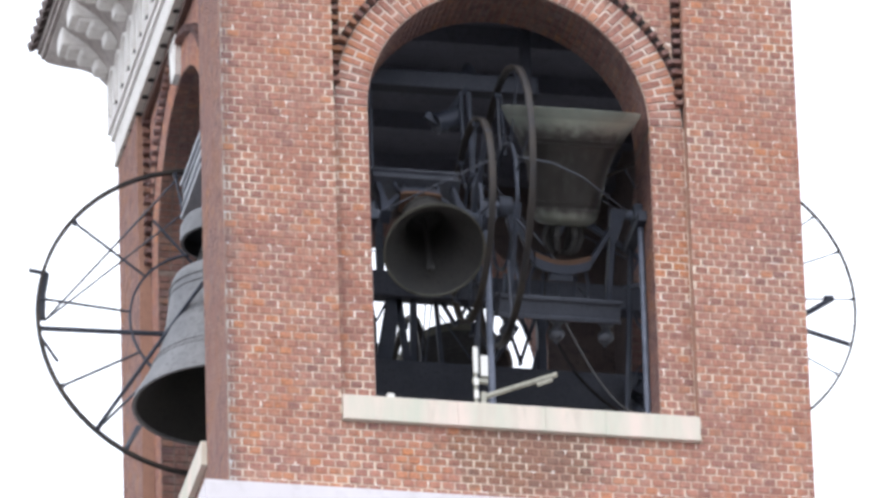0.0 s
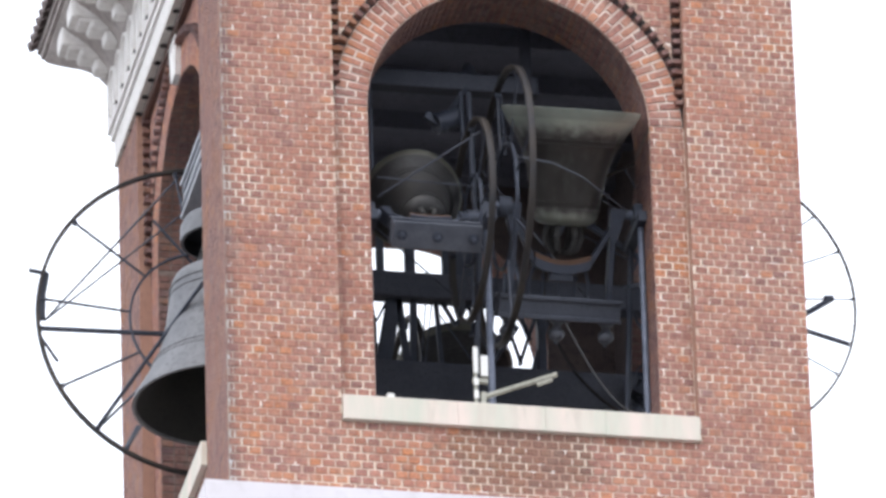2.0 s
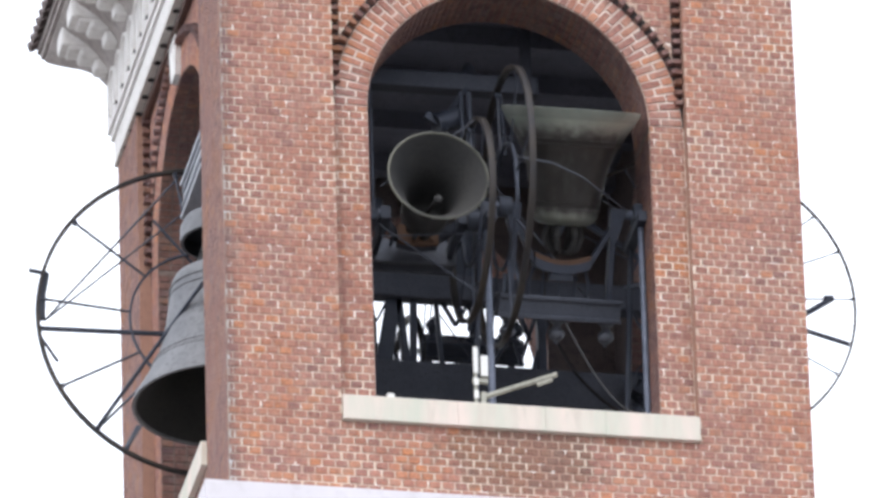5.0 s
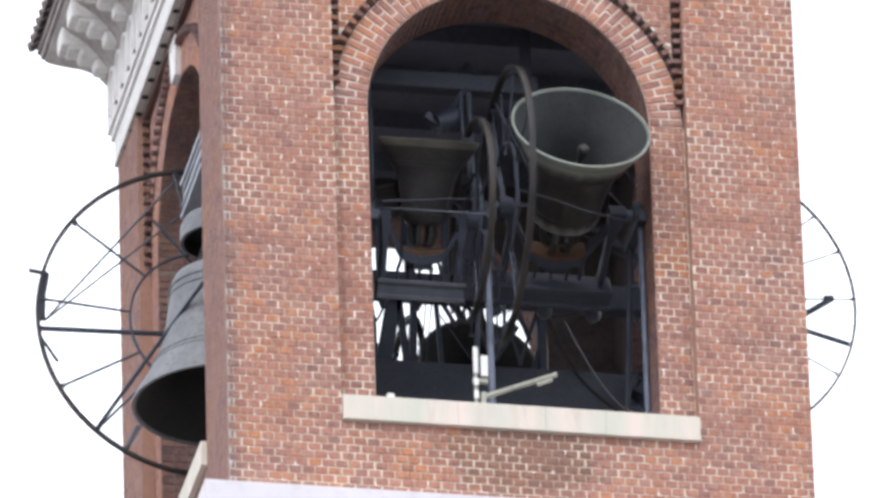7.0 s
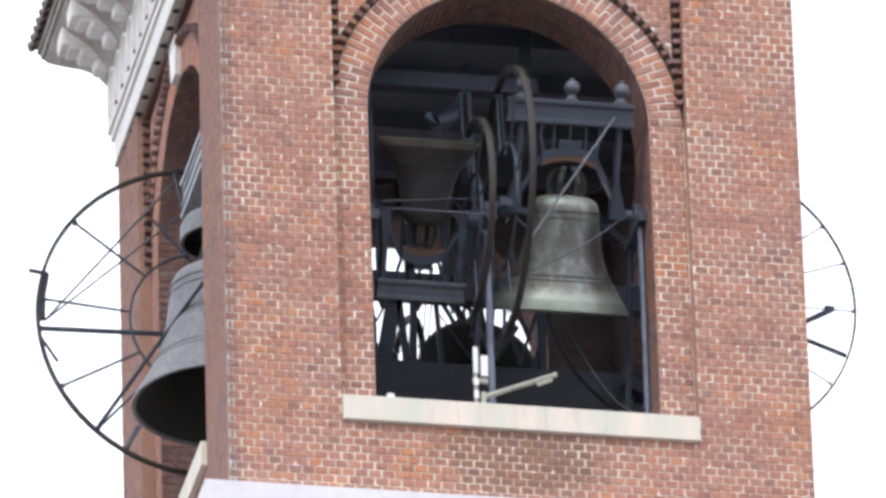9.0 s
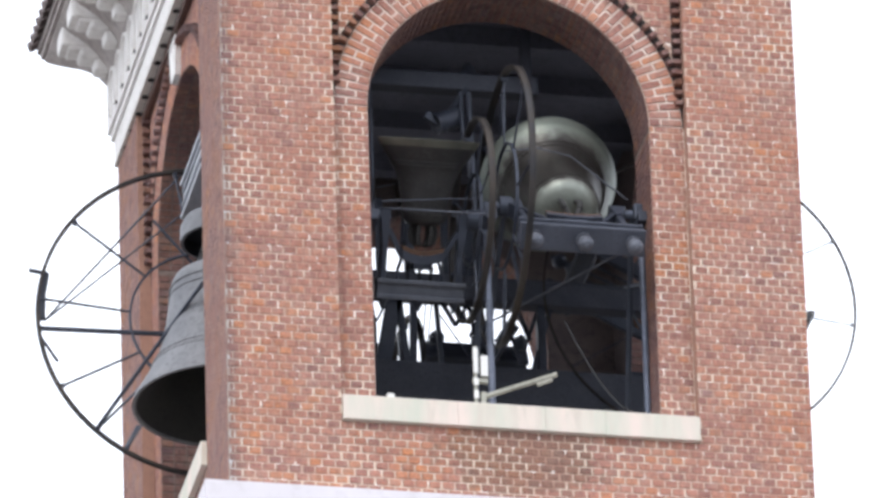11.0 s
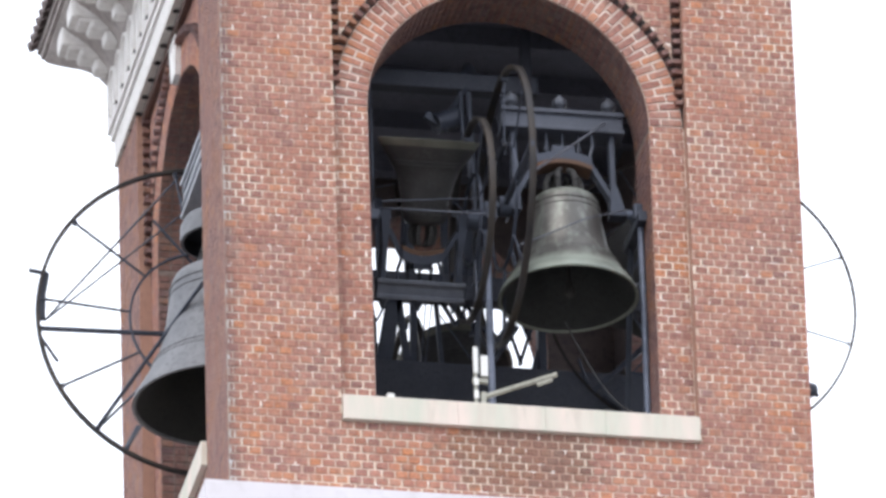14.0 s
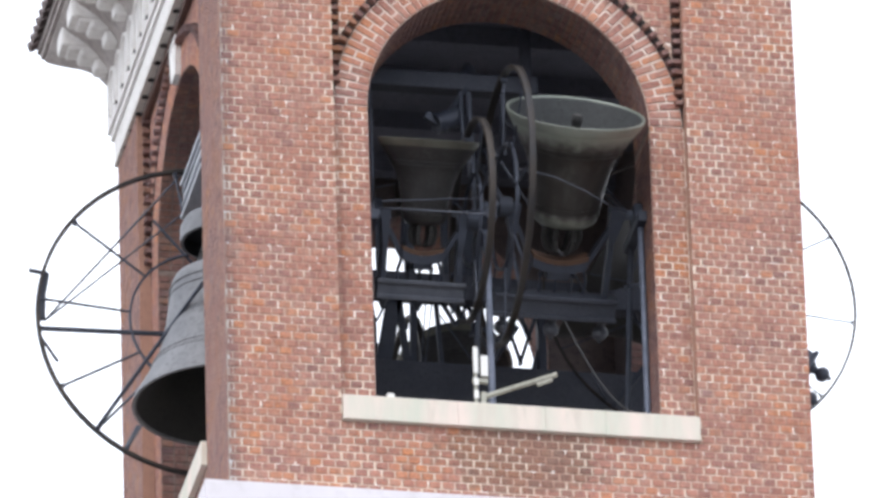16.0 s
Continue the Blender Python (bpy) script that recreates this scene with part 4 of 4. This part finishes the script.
def face_lot(own, zs):
    lot = Lot()
    p = BD if own else 0.0035
    lo = Z_BAND - 0.1
    courses(lot, 0.0, W, lo, SILL_B, 0.0, None, p, SINGLES, near_stretch if own else None)
    courses(lot, 0.0, MARGIN, SILL_B, Z_FR - 0.06, 0.0, None, p)
    courses(lot, W - MARGIN, W, SILL_B, Z_FR - 0.06, 0.0, None, p)
    keep = lambda u, z: not in_ring(u, z, R_OUT + 0.10, zs)
    courses(lot, MARGIN + 0.012, CX - R_IN - 0.002, SILL_T, zs, REC, None, p)
    courses(lot, CX + R_IN + 0.002, W - MARGIN - 0.012, SILL_T, zs, REC, None, p)
    courses(lot, MARGIN + 0.09, W - MARGIN - 0.09, zs, Z_FR - 0.06, REC, keep, p)
    if not own:
        for c, ax, ay in voussoirs(zs):
            lot.add(c, ax, ay, Vector((0, -p * 1.2, 0)))
    return lot


def reveal_lot(zs):
    """Bricks lining the jambs and the underside of the arch."""
    lot = Lot()
    deep = [REC + 0.006 + i * (T - REC) / 5 for i in range(6)]
    rows = int((zs - SILL_T) / BH)
    for r in range(rows):
        z = SILL_T + (r + 0.5) * BH
        for i in range(5):
            hy = (T - REC) / 10 - 0.006
            yc = deep[i] + hy
            for u, s in ((CX - R_IN, 1), (CX + R_IN, -1)):
                lot.add(Vector((u, yc, z)), Vector((0, hy, 0)), Vector((0, 0, BH / 2 - 0.006)), Vector((0.008 * s, 0, 0)))
    n = 62
    for k in range(n):
        a = math.pi * (k + 0.5) / n
        er, et = Vector((-math.cos(a), 0, math.sin(a))), Vector((math.sin(a), 0, math.cos(a)))
        for i in range(5):
            hy = (T - REC) / 10 - 0.006
            lot.add(Vector((CX, deep[i] + hy, zs)) + er * R_IN, Vector((0, hy, 0)), et * (math.pi * R_IN / n / 2 - 0.006), er * -0.008)
    return lot


def dentil_lot(zs):
    """Saw-tooth bricks round the ring and up the sides of the field."""
    lot = Lot()
    n = 50
    for k in range(n):
        a = math.pi * (k + 0.5) / n
        er, et = Vector((-math.cos(a), 0, math.sin(a))), Vector((math.sin(a), 0, math.cos(a)))
        p = Vector((CX, REC, zs)) + er * (R_OUT + 0.045)
        if MARGIN + 0.02 < p.x < W - MARGIN - 0.02:
            lot.add(p, er * 0.038, et * 0.025, Vector((0, -0.07, 0)))
    z = zs + 0.25
    while z < Z_FR - 0.1:
        for u in (MARGIN + 0.045, W - MARGIN - 0.045):
            lot.add(Vector((u, REC, z)), Vector((0.040, 0, 0)), Vector((0, 0, 0.025)), Vector((0, -0.07, 0)))
        z += 0.111
    return lot


def gap_shade_strip(zs):
    """Dark strip that paints the shade in the gaps between the saw-tooth bricks."""
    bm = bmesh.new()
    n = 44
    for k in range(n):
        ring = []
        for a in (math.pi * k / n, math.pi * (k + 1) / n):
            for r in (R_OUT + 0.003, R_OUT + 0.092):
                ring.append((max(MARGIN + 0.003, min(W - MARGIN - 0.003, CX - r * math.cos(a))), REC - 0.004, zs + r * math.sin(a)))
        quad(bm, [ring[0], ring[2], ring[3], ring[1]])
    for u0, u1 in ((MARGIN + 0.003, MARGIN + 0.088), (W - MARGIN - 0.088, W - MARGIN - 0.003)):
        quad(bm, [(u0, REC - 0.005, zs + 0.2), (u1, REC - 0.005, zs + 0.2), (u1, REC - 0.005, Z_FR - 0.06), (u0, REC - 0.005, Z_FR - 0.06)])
    return mesh_of("gap_shade_strip", bm, M_GAP_SHADE)


SPRING = {"front": ZS, "left": ZS_SIDE, "right": ZS_SIDE, "back": ZS}
REST, REVEAL, TEETH, STRIP = {}, {}, {}, {}
for zs in (ZS, ZS_SIDE):
    REST[zs] = face_lot(False, zs).mesh("brickwork", M_BRICK)
    REVEAL[zs] = reveal_lot(zs).mesh("reveal_bricks", M_DARK_BRICK)
    TEETH[zs] = dentil_lot(zs).mesh("saw_tooth_bricks", M_DARK_BRICK)
    STRIP[zs] = gap_shade_strip(zs)
bm = bmesh.new()
for k in range(60):
    a, b = math.pi * k / 60, math.pi * (k + 1) / 60
    quad(bm, [(CX - r * math.cos(t), REC - 0.004, ZS + r * math.sin(t)) for r, t in ((R_IN + 0.002, a), (R_OUT - 0.001, a), (R_OUT - 0.001, b), (R_IN + 0.002, b))])
pointing = new("ring_pointing", mesh_of("ring_pointing", bm, M_MORTAR_BRIGHT))
pointing.parent = walls["front"]
FRONT = face_lot(True, ZS).mesh("front_brickwork", M_BRICK)
for k, w in walls.items():
    zs = SPRING[k]
    for nm, me in (("brickwork", FRONT if k == "front" else REST[zs]), ("reveal_bricks", REVEAL[zs]), ("saw_tooth_bricks", TEETH[zs]), ("joint_bed", STRIP[zs])):
        b = new(nm, me)
        b.parent = w
        tagged(b, kind="stuff")

# pale block added at each arch crown, standing in for a brightly lit ring face
bm = bmesh.new()
for d0, d1 in ((REC - 0.07, T),):
    a, b, c, e = 0.11, 0.17, ZS + R_IN + 0.012, ZS + R_OUT + 0.12
    lo = [bm.verts.new(p) for p in ((CX - a, d0, c), (CX + a, d0, c), (CX + a, d1, c), (CX - a, d1, c))]
    hi = [bm.verts.new(p) for p in ((CX - b, d0, e), (CX + b, d0, e), (CX + b, d1, e), (CX - b, d1, e))]
    bm.faces.new(lo), bm.faces.new(hi)
    for i in range(4):
        bm.faces.new((lo[i], lo[(i + 1) % 4], hi[(i + 1) % 4], hi[i]))
bmesh.ops.bevel(bm, geom=bm.edges[:], offset=0.012, segments=2, affect="EDGES", profile=0.5)
CROWN_BLOCK = mesh_of("crown_light_block", bm, M_STONE)
for k, w in walls.items():
    ks = new("crown_light_block", CROWN_BLOCK)
    ks.parent = w
    ks.location.z = SPRING[k] - ZS
    tagged(ks, "pale block added at the arch crown")

# single bricks: the ring of the front arch and the courses under its sill
one = Lot()
one.add(Vector((0, 0, 0)), Vector((BL / 2 - JOINT, 0, 0)), Vector((0, 0, BH / 2 - BEDJ)), Vector((0, -BD, 0)))
BRICK = one.mesh("brick", M_BRICK)
for uc, d, zc in SINGLES:
    b = new("brick", BRICK)
    b.parent = walls["front"]
    b.matrix_basis = pose(uc, rng.uniform(-0.004, 0.002), zc, 0, rng.uniform(-0.8, 0.8), rng.uniform(-1, 1))
shapes = {}
for c, ax, ay in voussoirs(ZS):
    key = round(ax.length, 3)
    if key not in shapes:
        v = Lot()
        v.add(Vector((0, 0, 0)), Vector((ax.length, 0, 0)), Vector((0, 0, ay.length)), Vector((0, -0.014, 0)))
        shapes[key] = v.mesh("ring_brick", M_BRICK)
    b = new("brick", shapes[key])
    b.parent = walls["front"]
    b.matrix_basis = pose(c.x, c.y + rng.uniform(-0.003, 0.002), c.z, 0, -math.degrees(math.atan2(ax.z, ax.x)), 0)


# ---- movement ----
def motions():
    def swing(ob, at, rows):
        walk(ob, [(t, at @ pose(0, 0, 0, -a)) for t, a in rows])

    def clap(ob, rows):
        x, y, z = ob.location
        walk(ob, [(t, pose(x, y, z, a)) for t, a in rows])
    big_rows = [(0, 152), (5.2, 152), (5.6, 151), (6.0, 147), (6.3, 142), (6.5, 137), (6.7, 130), (6.9, 122), (7.1, 113.5), (7.3, 103), (7.5, 92), (7.7, 81), (7.9, 66),
                (8.1, 49), (8.3, 31), (8.5, 13), (8.7, -4), (8.9, -20), (9.0, -27), (9.2, -43), (9.5, -64), (9.9, -88), (10.3, -108), (10.7, -124), (11.0, -133), (11.3, -138),
                (11.5, -139), (11.7, -137), (11.9, -133), (12.1, -128), (12.3, -121), (12.5, -113), (12.7, -102), (12.9, -90), (13.1, -75), (13.3, -59), (13.5, -41),
                (13.7, -23), (14.0, 2), (14.3, 27), (14.5, 43), (14.7, 60), (15.0, 83), (15.3, 103), (15.6, 119), (15.8, 129), (16.0, 138)]
    small_rows = [(0, 37), (0.1, 26), (0.2, 14), (0.3, 2), (0.4, -10), (0.5, -22), (0.6, -34), (0.7, -45), (0.8, -54), (0.9, -63), (1.0, -72), (1.1, -82), (1.2, -91), (1.3, -99),
                  (1.5, -113), (1.7, -122), (1.9, -129), (2.1, -133), (2.3, -134.5), (2.5, -133), (2.7, -128), (2.9, -121), (3.0, -115), (3.1, -107), (3.2, -98), (3.3, -90),
                  (3.4, -80), (3.5, -69), (3.6, -57), (3.7, -45), (3.8, -32), (4.0, -9), (4.2, 13), (4.5, 48), (4.8, 78), (5.1, 103), (5.4, 123), (5.7, 137), (6.0, 146),
                  (6.3, 151), (6.6, 152), (16.0, 152)]
    right_rows = [(0, 152), (8.3, 152), (8.6, 150.5), (9.0, 147), (9.2, 143), (9.6, 133), (10.0, 119), (10.5, 96), (11.0, 63), (11.5, 24), (11.8, -2), (12.1, -28.5), (12.3, -45), (12.5, -60), (12.7, -73),
                  (13.0, -90), (13.3, -105), (13.6, -118), (14.0, -129), (14.5, -136), (14.85, -138), (15.2, -136), (15.7, -129), (16.0, -120)]
    back_rows = [(0, 152), (2.4, 152), (3.0, 145), (3.4, 137), (3.7, 127), (4.0, 114), (4.3, 97), (4.6, 77), (5.0, 46), (5.4, 10), (5.8, -27), (6.1, -52), (6.3, -66), (6.5, -79), (6.7, -90),
                 (7.0, -103), (7.4, -117), (7.9, -123), (8.3, -119), (8.6, -113), (8.9, -104), (9.2, -91), (9.5, -73), (9.9, -42), (10.3, -5), (10.7, 35), (11.0, 62), (11.3, 88), (11.5, 103),
                 (11.7, 115), (11.9, 126), (12.2, 137), (12.5, 144), (13.0, 150), (13.4, 152), (16.0, 152)]
    swing(big, BIG_AT, big_rows)
    swing(small, SMALL_AT, small_rows)
    swing(right, RIGHT_AT, right_rows)
    swing(back, BACK_AT, back_rows)
    clap(big_cl, [(0, 0), (6.0, 4), (6.9, 14), (7.4, 28), (8.6, 28), (9.2, 10), (9.6, -22), (11.4, -24), (13.6, -22), (14.2, 10), (14.6, 28), (15.2, 26), (16.0, 6)])
    clap(small_cl, [(0, 18), (0.3, 5), (0.7, -20), (2.4, -22), (3.9, -20), (4.3, 10), (4.6, 22), (6.3, 4), (16.0, 0)])


motions()
